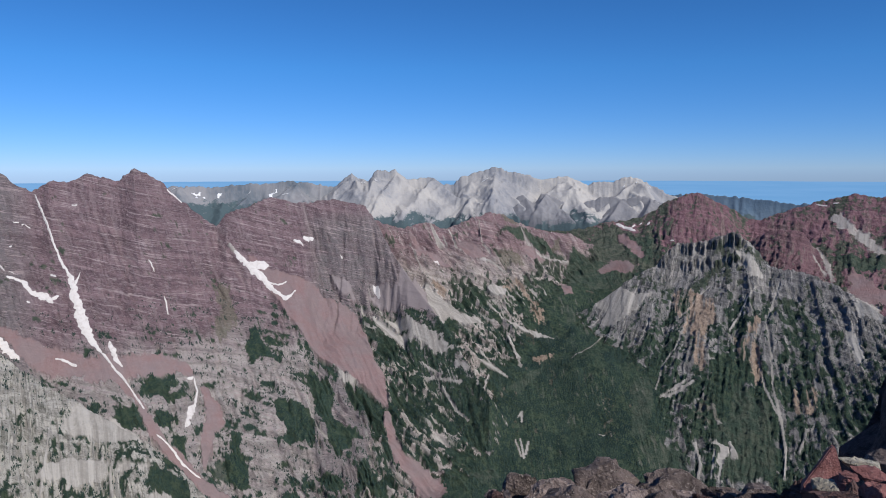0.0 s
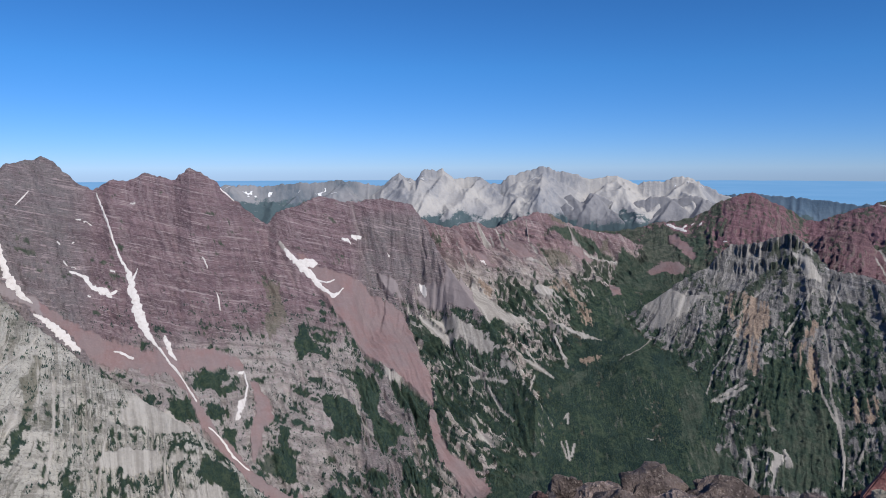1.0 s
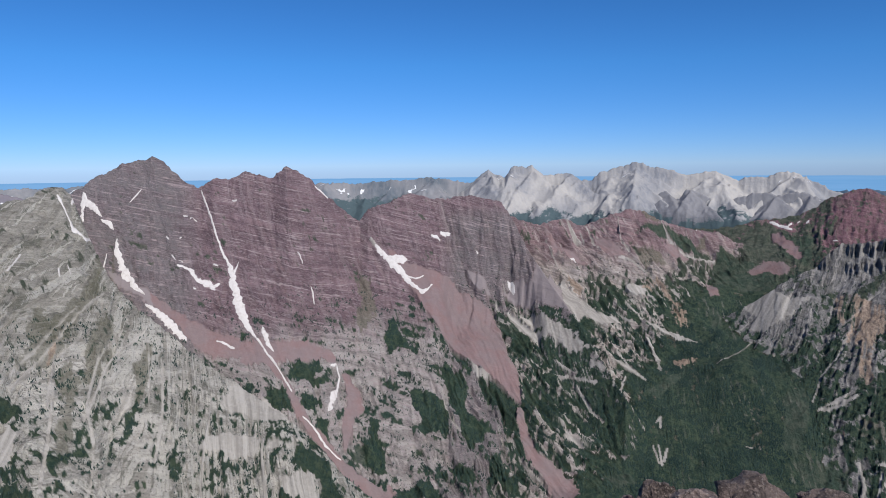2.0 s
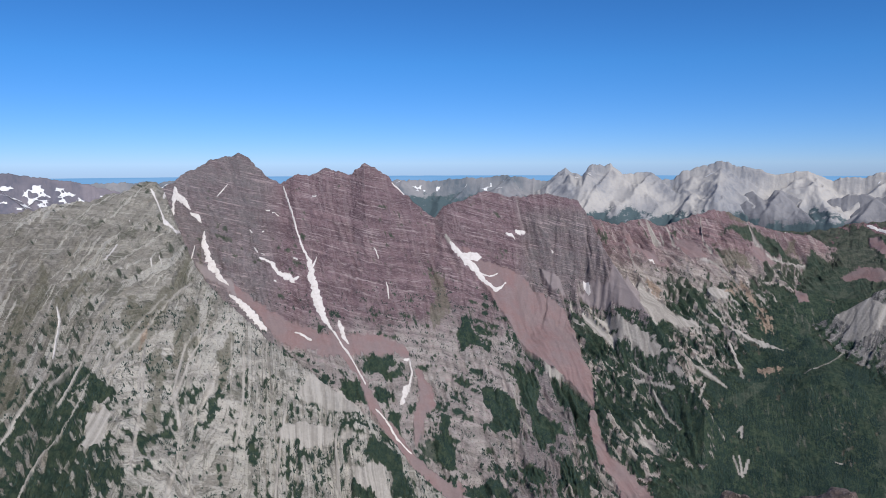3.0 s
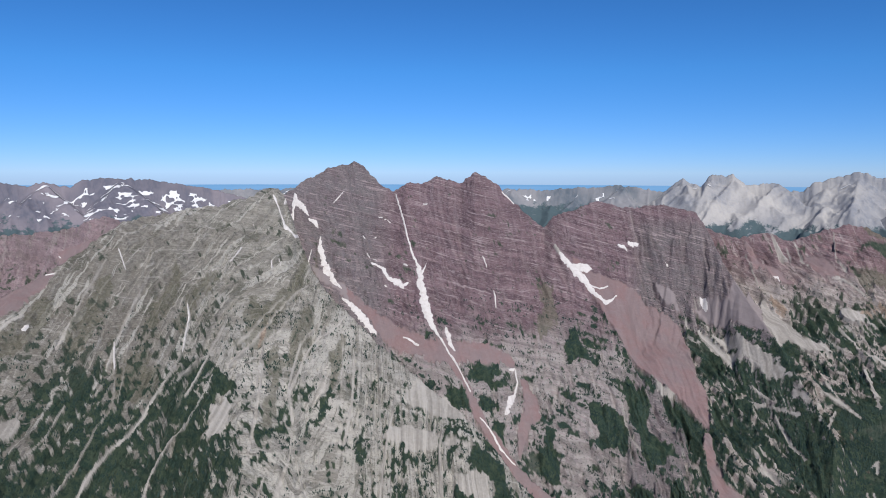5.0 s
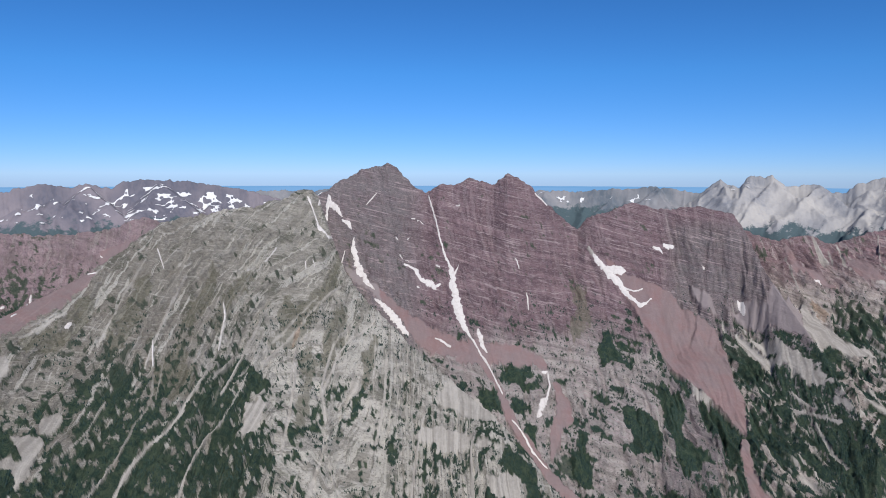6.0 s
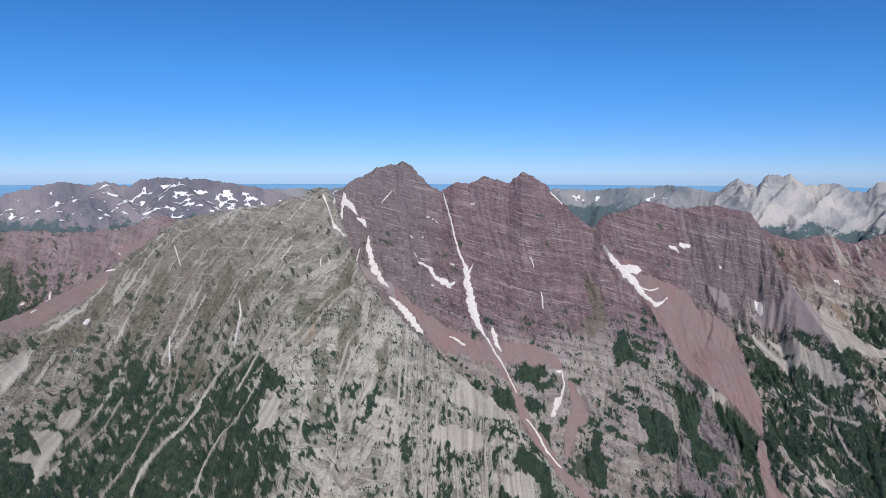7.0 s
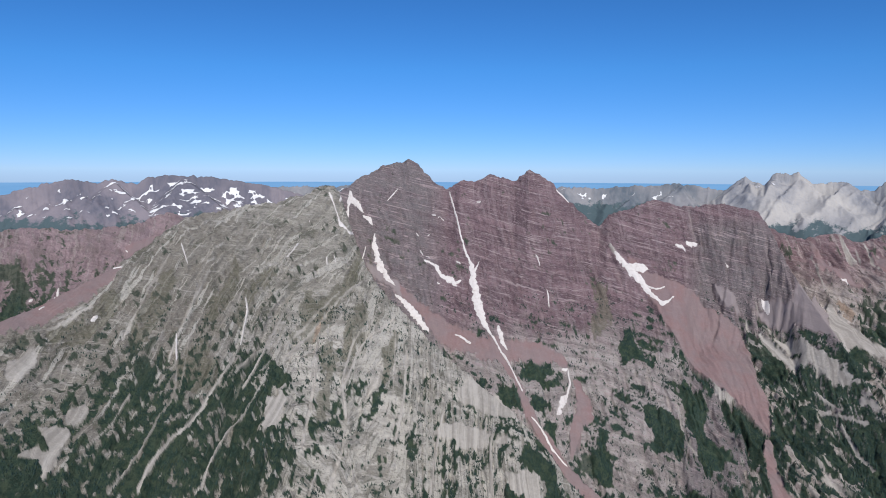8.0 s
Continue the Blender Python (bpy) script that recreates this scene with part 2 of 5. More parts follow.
# each crest: bearing, elevation angle, range
CREST = {
    "twin_peaks": [(-46, -6, 3300), (-41.8, -2.4, 3290), (-39.3, -1.42, 3320), (-38.1, -0.53, 3330), (-37.2, -0.16, 3340), (-35.8, 0.5, 3350),
                   (-34.3, 0.8, 3350), (-33.5, 0.62, 3345), (-32.3, -0.79, 3320), (-31, -1.68, 3310), (-29.9, -0.74, 3300),
                   (-28.8, -0.98, 3290), (-27.6, -0.4, 3280), (-25.3, -0.8, 3270), (-24.2, 0.08, 3250), (-22.4, -0.93, 3250),
                   (-20.8, -2.68, 3260), (-18.4, -4.62, 3290), (-17.7, -3.5, 3300), (-15.4, -2.7, 3320), (-13.7, -2.22, 3340),
                   (-12.1, -2.76, 3350), (-9, -2.52, 3350), (-6.6, -3.06, 3340), (-5.8, -4.2, 3330), (-4, -7.5, 3200), (0, -13, 2900), (4, -19, 2600)],
    "red_ridge": [(-9, -5, 3600), (-5.7, -4.3, 3580), (-4.6, -4.62, 3600), (-3.3, -5.04, 3620), (-2.4, -4.61, 3630), (-1.1, -4.53, 3650),
                  (0, -5.1, 3680), (1.5, -4.49, 3720), (2.6, -3.97, 3740), (3.8, -3.68, 3760), (5, -3.9, 3780), (6.5, -4.52, 3800),
                  (8.1, -5.04, 3830), (10.6, -5.4, 3900), (14, -7, 3900), (17, -9, 3800)],
    "pass_ridge": [(4, -5.3, 4200), (10.2, -5.34, 4180), (13.3, -4.46, 4180), (16, -4, 4200), (16.9, -3.48, 4220), (18.3, -2.56, 4250), (19.6, -2.01, 4270),
                   (20.4, -2, 4270), (21.5, -2.39, 4270), (23.1, -3.23, 4280), (24, -3.77, 4290), (25.1, -3.87, 4300), (27, -3.05, 4320),
                   (28.5, -2.52, 4330), (30.9, -1.85, 4340), (33, -2.02, 4340), (40, -3, 4340)],
    "ribbed_mountain": [(5, -15, 3250), (9, -13.2, 3290), (11.5, -11.9, 3310), (13.5, -10.6, 3340), (15.3, -9.1, 3380), (17.4, -7.77, 3450), (18.5, -6.38, 3480), (19.1, -5.91, 3500),
                        (20.8, -5.63, 3500), (22, -5.36, 3500), (23.2, -4.88, 3500), (24, -5.5, 3490), (25.1, -6.54, 3470), (25.8, -7.44, 3450),
                        (27.3, -7.61, 3400), (29.1, -8.06, 3330), (31, -8.86, 3250), (33.5, -10.4, 3130), (42, -13, 2800)],
    "red_hill": [(22, -7.6, 3850), (23.7, -6.17, 3850), (24.8, -5.26, 3850), (25.8, -4.7, 3850), (26.5, -4.51, 3850), (27.9, -4.71, 3850), (28.7, -5.92, 3850),
                 (29.8, -6.69, 3850), (31.3, -7.2, 3850), (33.3, -7.65, 3850), (42, -9, 3850)],
    "grey_spur": [(-80, -14, 1900), (-64.8, -10.77, 2300), (-62.7, -10, 2350), (-60.5, -8.96, 2420), (-57.4, -7.49, 2520), (-55.3, -6.09, 2590),
                  (-53.2, -4.63, 2660), (-52, -3.78, 2700), (-51.1, -3.53, 2740), (-49, -3.25, 2800), (-47.7, -2.86, 2850), (-45.5, -2.74, 2920),
                  (-43, -2.06, 3010), (-41.1, -1.28, 3080), (-40.4, -1.3, 3090), (-39.9, -1.95, 3090), (-39.1, -4.65, 2960), (-37.7, -8.5, 2760),
                  (-35.8, -10.8, 2660), (-32, -14.7, 2470), (-26.6, -18.9, 2270), (-24.1, -20.7, 2190), (-20.7, -24.5, 2060), (-17, -27.5, 1950)],
    "red_mountain": [(-80, -5, 3900), (-64.4, -4.43, 3900), (-62.7, -4.18, 3900), (-59.5, -4.55, 3900), (-57.2, -4.3, 3880), (-55.6, -4.13, 3880),
                     (-54, -3.52, 3860), (-53.2, -3.31, 3850), (-52.4, -3.64, 3850), (-49, -5.41, 3850), (-44, -8, 3850)],
}
# front slope: distance out from the crest, drop;  back slope;  ribs: spacing, height;  lean of the fall line by bearing
SLOPE = {
    "twin_peaks": ([(0, 0), (60, 75), (300, 355), (650, 660), (1100, 935), (1600, 1150), (2200, 1260), (5000, 4000)], 0.9, 95, 62, [(-40, -0.3), (-20, -0.35), (0, -0.6)]),
    "red_ridge": ([(0, 0), (100, 95), (400, 300), (800, 530), (1200, 770), (1700, 1000), (5000, 4000)], 0.8, 62, 105, [(-6, -0.7), (10, -0.9)]),
    "pass_ridge": ([(0, 0), (200, 120), (500, 260), (1000, 520), (1500, 800), (5000, 4000)], 0.6, 90, 44, [(0, 0), (40, 0)]),
    "ribbed_mountain": ([(0, 0), (60, 46), (250, 195), (700, 520), (1100, 800), (1500, 1000), (2000, 1100), (5000, 4000)], 0.8, 40, 38, [(13, 0.5), (20, 0.75), (24, 0.6), (28, 0.2), (34, 0.05)]),
    "red_hill": ([(0, 0), (150, 90), (380, 112), (460, 190), (700, 700), (5000, 4000)], 0.8, 60, 48, [(20, 0.1), (40, 0.1)]),
    "grey_spur": ([(0, 0), (60, 30), (350, 250), (750, 590), (1150, 880), (1500, 1060), (2000, 1150), (5000, 4000)], 0.75, 75, 50, [(-65, 0.5), (-52, 0.6), (-44, 0.8), (-39, 0.5), (-34, 0.05), (-20, -0.3)]),
    "red_mountain": ([(0, 0), (100, 65), (400, 240), (900, 560), (1500, 850), (5000, 4000)], 0.7, 90, 44, [(-80, 0.2), (-40, 0.2)]),
}
NAMES = list(CREST)
FLOOR = [(0, 0), (1.5, -0.3), (4, -3), (30, -24), (300, -260), (900, -800), (1350, -1190), (1700, -1240), (5000, -1240)]
LEDGE = [(0, 0), (2, -0.15), (4, -1.1), (7, -2.5), (9, -3.7), (11, -8), (30, -24)]
GULCH = [(0, -3000), (1700, -1300), (1900, -1220), (2300, -1150), (2700, -990), (3100, -810), (3500, -640), (3800, -520), (4000, -440), (4300, -400), (5000, -400)]


def column(rows, a, k):
    return np.interp(a, [q[0] for q in rows], [q[k] for q in rows])


def blurred(rows, k):
    """The crest without its teeth: what the lower slopes follow."""
    a = np.arange(-110, 70, 0.5)
    v = column(rows, a, k) if k == 2 else np.tan(np.radians(column(rows, a, 1))) * column(rows, a, 2)
    w = np.exp(-0.5 * (np.arange(-16, 17) / 6.0) ** 2)
    return a, np.convolve(np.pad(v, 16, mode="edge"), w / w.sum(), mode="valid")


SMOOTHED = {name: (blurred(rows, 1), blurred(rows, 2)) for name, rows in CREST.items()}


def land(x, y, calm=0.0):
    """Height, which mountain it belongs to (the last number is the valley), gully depth 0 to 1, and the place across its slope."""
    r, a = np.hypot(x, y), np.degrees(np.arctan2(x, y))
    lie, gully, side = [], [], []
    rough = 1 - 0.8 * calm
    for i, name in enumerate(NAMES):
        front, back, gap, high, lean = SLOPE[name]
        rows = CREST[name]
        rc = column(rows, a, 2)
        zc = np.tan(np.radians(column(rows, a, 1))) * rc
        zc = zc - 60 * np.maximum(0, rows[0][0] - a) - 60 * np.maximum(0, a - rows[-1][0])
        across = np.radians(a) * rc
        zc = zc + 8 * (fbm(across / 24, rc * 0, 4, i) - 0.5)
        rc = rc + 50 * (fbm(across / 160, rc * 0 + 3, 2, i + 2) - 0.5)
        d = rc - r
        (sa, sz), (_, sr) = SMOOTHED[name]
        u = across + column(lean, a, 1) * d + (22 if i == 5 else 36) * (vnoise(x / 140, y / 140, i) - 0.5) + (14 if i == 5 else 26) * (fbm(x / 45, y / 45, 2, i + 1) - 0.5)
        if i == 3:   # its ribs fan out from the top
            u = (across - np.radians(23) * rc) * 0.95 / (1 + np.maximum(d, 0) / 900) + 20 * (vnoise(x / 150, y / 150, i) - 0.5) + 12 * (fbm(x / 45, y / 45, 2, i + 1) - 0.5)
        low = np.interp(a, sa, sz) - column(front, np.maximum(np.interp(a, sa, sr) - r, 0), 1)
        low = low - 60 * np.maximum(0, rows[0][0] - a) - 60 * np.maximum(0, a - rows[-1][0])
        cliff = smooth(-12.5, -10.0, a) * smooth(-2.5, -4.5, a) if i == 0 else 0.0 * a   # the sheer buttress
        sheer = 140 * cliff * smooth(35, 190, d) * smooth(650, 250, d)
        if i == 0:   # its upright columns and clefts
            wander = across + 14 * (fbm(x / 40, y / 40, 2, 4) - 0.5) - 0.12 * d
            sheer = sheer + cliff * smooth(15, 70, d) * smooth(430, 300, d) * (32 * (0.62 - crease(wander / 74, d / 400, 6)) + 20 * (0.5 - steps(wander / 17 + 0.02 * d, 2)))
        if i == 3:   # the castled top
            cliff = smooth(17.2, 18.4, a) * smooth(24.6, 23.6, a)
            block = d - 52 * ((across / 66 + 1.6 * vnoise(across / 70, 0 * d, 3)) % 1) - 20 * ((across / 23 + 1.1 * vnoise(across / 40, 0 * d, 5)) % 1) + 46
            sheer = cliff * (38 * smooth(16, 28, block) + 24 * smooth(74, 92, block + 22 * (steps(across / 19, 6) - 0.5))) * smooth(620, 200, d)
        low = low - sheer
        top = zc - column(front, np.maximum(d, 0), 1) - sheer
        w = smooth(30, 420, d)
        slope = np.where(d > 0, top * (1 - w) + low * w, zc + d * back)
        main = crease(u / gap, d / 330, i)
        second = crease(u / gap * 2.7 + 4, d / 240, i + 3)
        third = crease(u / gap * 6.1, d / 90, i + 5)
        rib = main * 0.48 + second * 0.30 + third * 0.22
        lie.append(slope + high * (1 + 1.3 * cliff * (i == 0)) * (rib - 0.72) * smooth(0, (70 if i in (1, 3, 4) else 200) - 140 * cliff * (i == 0) + 160 * cliff * (i == 3), d) * rough)
        gully.append(np.clip(1.0 - 1.3 * main * 0.6 - 0.55 * second, 0, 1))
        side.append(u)
    w = smooth(-8, 3, a) * (1 - smooth(17, 24, a))
    low = column(FLOOR, r, 1)
    shelf = smooth(0, 6, a) * (1 - smooth(90, 110, a))
    low = np.where(r < 30, low * (1 - shelf) + shelf * column(LEDGE, r, 1) + 0.25 * smooth(2, 5, r) * (fbm(x / 0.7, y / 0.7, 4, 3) - 0.5), low)
    low = np.where(r > 1650, np.maximum(low, w * column(GULCH, r, 1) + (1 - w) * -1240), low)
    low = low + 120 * (fbm(x / 260, y / 260, 4, 4) - 0.45) * smooth(300, 1500, r)
    low = low + 75 * np.exp(-((x - 667) ** 2 + (y - 2822) ** 2) / (2 * 115 ** 2))   # a wooded knoll in the gulch
    lie.append(low), gully.append(low * 0), side.append(x + 0 * low)
    lie = np.stack(lie)
    which = np.argmax(lie, 0)
    z = lie.max(0)
    pick = lambda rows: np.take_along_axis(np.stack(rows), which[None], 0)[0]
    # a soft foot where the slopes run out into the valley
    gap = np.abs(lie[:-1].max(0) - low)
    z = z + np.where(gap < 60, (60 - gap) ** 2 / 240, 0) * smooth(300, 1500, r)
    rocky = np.where(which == len(NAMES), 0.25, 1.0) * smooth(250, 1500, r) * rough
    dip = z + 0.24 * x + 0.05 * y + 20 * (vnoise(x / 300, y / 300, 5) - 0.5)
    ledge = np.abs((dip / 36) % 1 - 0.5) + 0.5 * np.abs((dip / 15 + 0.3) % 1 - 0.5)
    broken = 0.4 + 1.2 * vnoise(x / 90, y / 90, 7)
    z = z + rocky * (10 * broken * (ledge - 0.38) + 20 * (fbm(x / 52, y / 52, 4, 1) - 0.5) + 9 * (crease(x / 19, y / 19, 2) - 0.5))
    return z, which, pick(gully), pick(side)


STEP_A, STEP_R, TREE_AREA = 0.08, 4.0, 24.0   # fineness of the ground sheet, ground per tree


# ---- snow, scree and turf: courses over the ground, each x, y, half width ----
SNOW = []
SNOW += [
    [(-1685, 2823, 5.4), (-1622, 2763, 6.6), (-1539, 2677, 7.7), (-1481, 2632, 8.8), (-1439, 2605, 17.2), (-1403, 2557, 21.7), (-1364, 2504, 30.7), (-1322, 2459, 34.7), (-1288, 2427, 22.7), (-1248, 2399, 11.2), (-1188, 2367, 7.7), (-1126, 2330, 7.5), (-1066, 2283, 6.3), (-1020, 2247, 6.1)],
    [(-1415, 2632, 3.7), (-1415, 2591, 9.8), (-1410, 2561, 9.7)],
    [(-1219, 2432, 6.8), (-1199, 2410, 20.1), (-1166, 2382, 13.2), (-1145, 2370, 4.4)],
    [(-954, 2180, 3.9), (-913, 2172, 5.9), (-852, 2137, 8.6), (-798, 2136, 4.7)],
    [(-1629, 2515, 7.4), (-1576, 2529, 17.3), (-1536, 2507, 17.0), (-1490, 2507, 24.1), (-1451, 2497, 12.0)],
]
SNOW += [
    [(-1465, 2503, 12.0), (-1453, 2519, 12.0), (-1444, 2524, 4.8)],
    [(-1655, 2328, 7.1), (-1596, 2320, 21.0), (-1534, 2304, 29.8), (-1487, 2292, 20.4), (-1456, 2283, 6.7)],
    [(-1360, 2328, 4.5), (-1320, 2333, 8.9), (-1285, 2329, 4.4)],
    [(-1876, 2483, 10.3), (-1862, 2458, 15.3), (-1815, 2419, 30.0), (-1779, 2396, 29.6), (-1723, 2368, 12.1), (-1675, 2358, 4.8)],
    [(-1960, 2504, 5.3), (-1924, 2507, 13.1), (-1901, 2499, 7.8)],
    [(-1943, 2322, 7.5), (-2061, 2531, 21.6), (-2015, 2527, 18.7), (-1962, 2512, 5.3)],
    [(-2077, 2554, 10.9), (-2053, 2537, 13.5)],
]
SNOW += [
    [(-1984, 2298, 10.1), (-1950, 2280, 7.5), (-1904, 2256, 7.3), (-1868, 2234, 14.5), (-1827, 2242, 9.6), (-1887, 2429, 3.8)],
    [(-929, 3016, 10.5), (-896, 2997, 20.7), (-838, 2968, 25.5), (-784, 2954, 20.2), (-737, 2929, 15.0), (-681, 2909, 12.4), (-647, 2954, 5.0)],
    [(-865, 2985, 15.4), (-821, 2989, 23.1), (-775, 3006, 18.0)],
    [(-769, 2949, 7.6), (-723, 2953, 7.5), (-692, 2977, 3.8)],
    [(-949, 2455, 8.7), (-934, 2478, 8.8), (-908, 2436, 6.5), (-901, 2405, 8.5), (-896, 2342, 18.7), (-893, 2288, 14.2), (-892, 2267, 4.0)],
    [(-1196, 2742, 5.0), (-1182, 2740, 7.4), (-1167, 2725, 4.9)],
]
SNOW += [
    [(-1112, 2674, 4.8), (-1097, 2658, 6.0), (-1076, 2619, 4.7)],
    [(-690, 3125, 5.3), (-662, 3135, 8.0), (-645, 3130, 5.3)],
    [(-650, 3150, 8.0), (-631, 3166, 9.4), (-606, 3179, 8.0)],
    [(-491, 3178, 5.3), (-471, 3177, 8.0)],
    [(-330, 3159, 13.1), (-313, 3148, 15.7), (-293, 3122, 7.8)],
    [(-66, 3439, 4.3), (-29, 3468, 8.6), (6, 3400, 8.4)],
    [(-1808, 1645, 4.0), (-1775, 1622, 6.0), (-1744, 1578, 5.8), (-1703, 1522, 3.8)],
    [(-2042, 1570, 4.3), (-2005, 1553, 5.2), (-1968, 1536, 4.1)],
    [(-1861, 1906, 4.4), (-1872, 1946, 4.5), (-1882, 1992, 3.4)],
    [(-1790, 2054, 4.5), (-1768, 2030, 4.5)],
]
SNOW += [
    [(-1978, 1925, 4.6), (-1975, 1922, 4.6)],
    [(-2070, 1802, 4.5), (-2059, 1796, 4.5)],
    [(-1890, 2597, 2.7), (-1881, 2628, 5.4), (-1872, 2659, 2.7)],
    [(-1675, 2703, 5.3), (-1648, 2715, 5.3)],
    [(-1214, 3008, 5.4), (-1200, 3014, 5.4), (-1165, 3045, 5.4)],
    [(-1666, 2538, 3.8), (-1643, 2529, 4.5)],
    [(-1631, 2532, 3.7), (-1615, 2538, 3.7)],
    [(-1508, 2589, 5.0), (-1485, 2588, 4.9)],
    [(-1744, 2421, 4.4), (-1734, 2418, 3.7)],
    [(-1530, 2464, 4.3), (-1518, 2467, 3.6)],
    [(-1535, 2821, 4.0), (-1513, 2824, 4.0)],
    [(-1711, 2575, 3.8), (-1695, 2572, 3.8)],
    [(-1699, 2684, 3.9), (-1684, 2702, 4.0)],
    [(-1666, 2600, 3.8), (-1662, 2612, 3.8)],
]
SNOW += [
    [(-1784, 2090, 3.4), (-1755, 2067, 3.4)],
    [(-1863, 1814, 4.3), (-1863, 1825, 4.3)],
    [(-1933, 2113, 3.6), (-1927, 2108, 3.5)],
    [(-2106, 1150, 6.0), (-3041, 1675, 11.5), (-3060, 1691, 5.8)],
    [(-3066, 1561, 11.4), (-3069, 1580, 11.4)],
    [(-2085, 1089, 3.9), (-2088, 1108, 3.9)],
    [(-1987, 1190, 7.7), (-1994, 1217, 9.7)],
    [(-3083, 2045, 6.1), (-3061, 2042, 6.1)],
    [(-2129, 1363, 3.1), (-2111, 1383, 4.2)],
    [(-1813, 1363, 3.8), (-1795, 1347, 4.6), (-1754, 1314, 5.4)],
    [(1025, 4040, 17.0), (1067, 3992, 22.0), (1114, 3933, 21.0)],
    [(1185, 3946, 13.6), (1202, 3962, 13.7)],
    [(1149, 3981, 10.3), (1164, 3986, 10.3)],
]
SNOW += [
    [(1100, 3970, 10.2), (1125, 3988, 10.3)],
    [(604, 3808, 6.4), (751, 4092, 6.9)],
    [(1246, 3725, 6.5), (1264, 3715, 6.5)],
    [(2070, 3787, 7.1), (2108, 3743, 7.1)],
    [(2133, 3734, 5.3), (2156, 3721, 7.1)],
    [(1481, 3100, 4.3), (1497, 3088, 5.7)],
]
RUST = []
RUST += [
    [(-221, 2591, 17.2), (-198, 2488, 16.5), (-159, 2407, 28.0), (-111, 2377, 39.4), (-51, 2315, 57.5)],
    [(-1691, 2361, 12.0), (-1557, 2341, 23.3), (-1445, 2328, 34.0), (-1312, 2318, 48.5), (-1177, 2345, 47.8), (-1045, 2429, 35.0), (-958, 2486, 22.1)],
    [(-1206, 2353, 10.9), (-1043, 2263, 14.4), (-963, 2185, 17.8), (-881, 2146, 21.1), (-798, 2123, 24.4), (-719, 2109, 31.4), (-634, 2094, 39.8)],
]
RUST += [
    [(-885, 2462, 19.5), (-842, 2409, 29.6), (-820, 2366, 33.2), (-825, 2284, 20.1), (-801, 2190, 9.7)],
    [(866, 3622, 30.8), (931, 3643, 49.8), (975, 3582, 36.9)],
    [(1029, 3919, 26.8), (1067, 3759, 32.4), (1069, 3651, 18.9)],
    [(1927, 3126, 48.6), (1924, 3010, 71.0), (1977, 2975, 71.0)],
]
RUST += [
    [(-3015, 2152, 24.5), (-3064, 2088, 43.0), (-2131, 1345, 41.7), (-2091, 1202, 43.9), (-2069, 1067, 42.4), (-2078, 977, 38.0)],
]
RUBBLE = []
RUBBLE += [
    [(-315, 3048, 14.2), (-198, 2945, 20.5), (-81, 2907, 23.6), (-2, 2840, 16.5)],
]
RUBBLE += [
    [(-135, 2765, 9.6), (-48, 2760, 8.0)],
    [(54, 2759, 8.0), (141, 2853, 8.3)],
    [(164, 2967, 6.9), (205, 2897, 6.7), (264, 2844, 5.0)],
    [(-959, 3040, 5.5), (-922, 3010, 5.5)],
]
RUBBLE += [
    [(-528, 2554, 3.0), (-495, 2475, 4.4), (-463, 2424, 4.3), (-427, 2406, 2.8)],
    [(-444, 2724, 6.4), (-387, 2656, 14.0), (-352, 2729, 9.6)],
    [(-4, 2720, 4.7), (49, 2632, 4.6), (99, 2578, 4.5)],
]
RUBBLE += [
    [(875, 2656, 4.6), (953, 2654, 11.7), (1003, 2670, 7.1)],
    [(1314, 2368, 4.5), (1258, 2312, 4.4)],
    [(1900, 3451, 6.5), (1871, 3289, 12.5), (1834, 3168, 12.1)],
    [(936, 2438, 6.5), (931, 2363, 6.3), (888, 2294, 6.1)],
    [(2094, 3631, 27.8), (2106, 3443, 33.4), (2115, 3272, 32.3)],
]
RUBBLE += [
    [(995, 2419, 8.7), (1031, 2387, 12.9), (996, 2350, 10.6)],
    [(1048, 2379, 6.5), (1048, 2353, 8.5)],
    [(-1670, 2122, 4.0), (-1633, 1813, 4.4), (-1622, 1630, 4.2)],
    [(-1672, 1986, 3.2), (-1648, 1712, 3.9)],
    [(-1489, 2097, 4.3), (-1504, 1906, 4.0), (-1452, 1716, 4.7)],
    [(-1381, 2016, 4.0), (-1294, 1872, 4.7), (-1245, 1751, 5.3)],
    [(-1568, 1742, 3.9), (-1473, 1596, 5.4), (-1405, 1479, 5.1)],
    [(-1172, 1951, 3.8), (-1127, 1814, 5.3), (-1072, 1693, 5.0)],
    [(-978, 1917, 3.6), (-938, 1834, 4.3), (-903, 1775, 4.9)],
    [(-1532, 1894, 4.0), (-1475, 1760, 4.8), (-1397, 1684, 4.5)],
]
RUBBLE += [
    [(-1716, 1729, 3.0), (-1666, 1597, 3.8), (-1611, 1445, 3.6)],
    [(-2040, 1520, 3.2), (-1981, 1383, 4.0), (-1883, 1221, 3.7)],
    [(-1927, 1592, 3.1), (-1844, 1427, 3.9), (-1775, 1306, 3.6)],
]
OCHRE = []
OCHRE += [
    [(415, 2955, 19.8), (479, 2962, 19.9)],
    [(921, 2555, 11.2), (915, 2515, 8.9)],
]
TURF = []
TURF += [
    [(-292, 2966, 39.5), (-213, 2884, 52.7), (-119, 2845, 42.4)],
    [(-1643, 1528, 37.2), (-1601, 1584, 37.3)],
    [(-1073, 2382, 21.6), (-987, 2405, 25.8)],
]
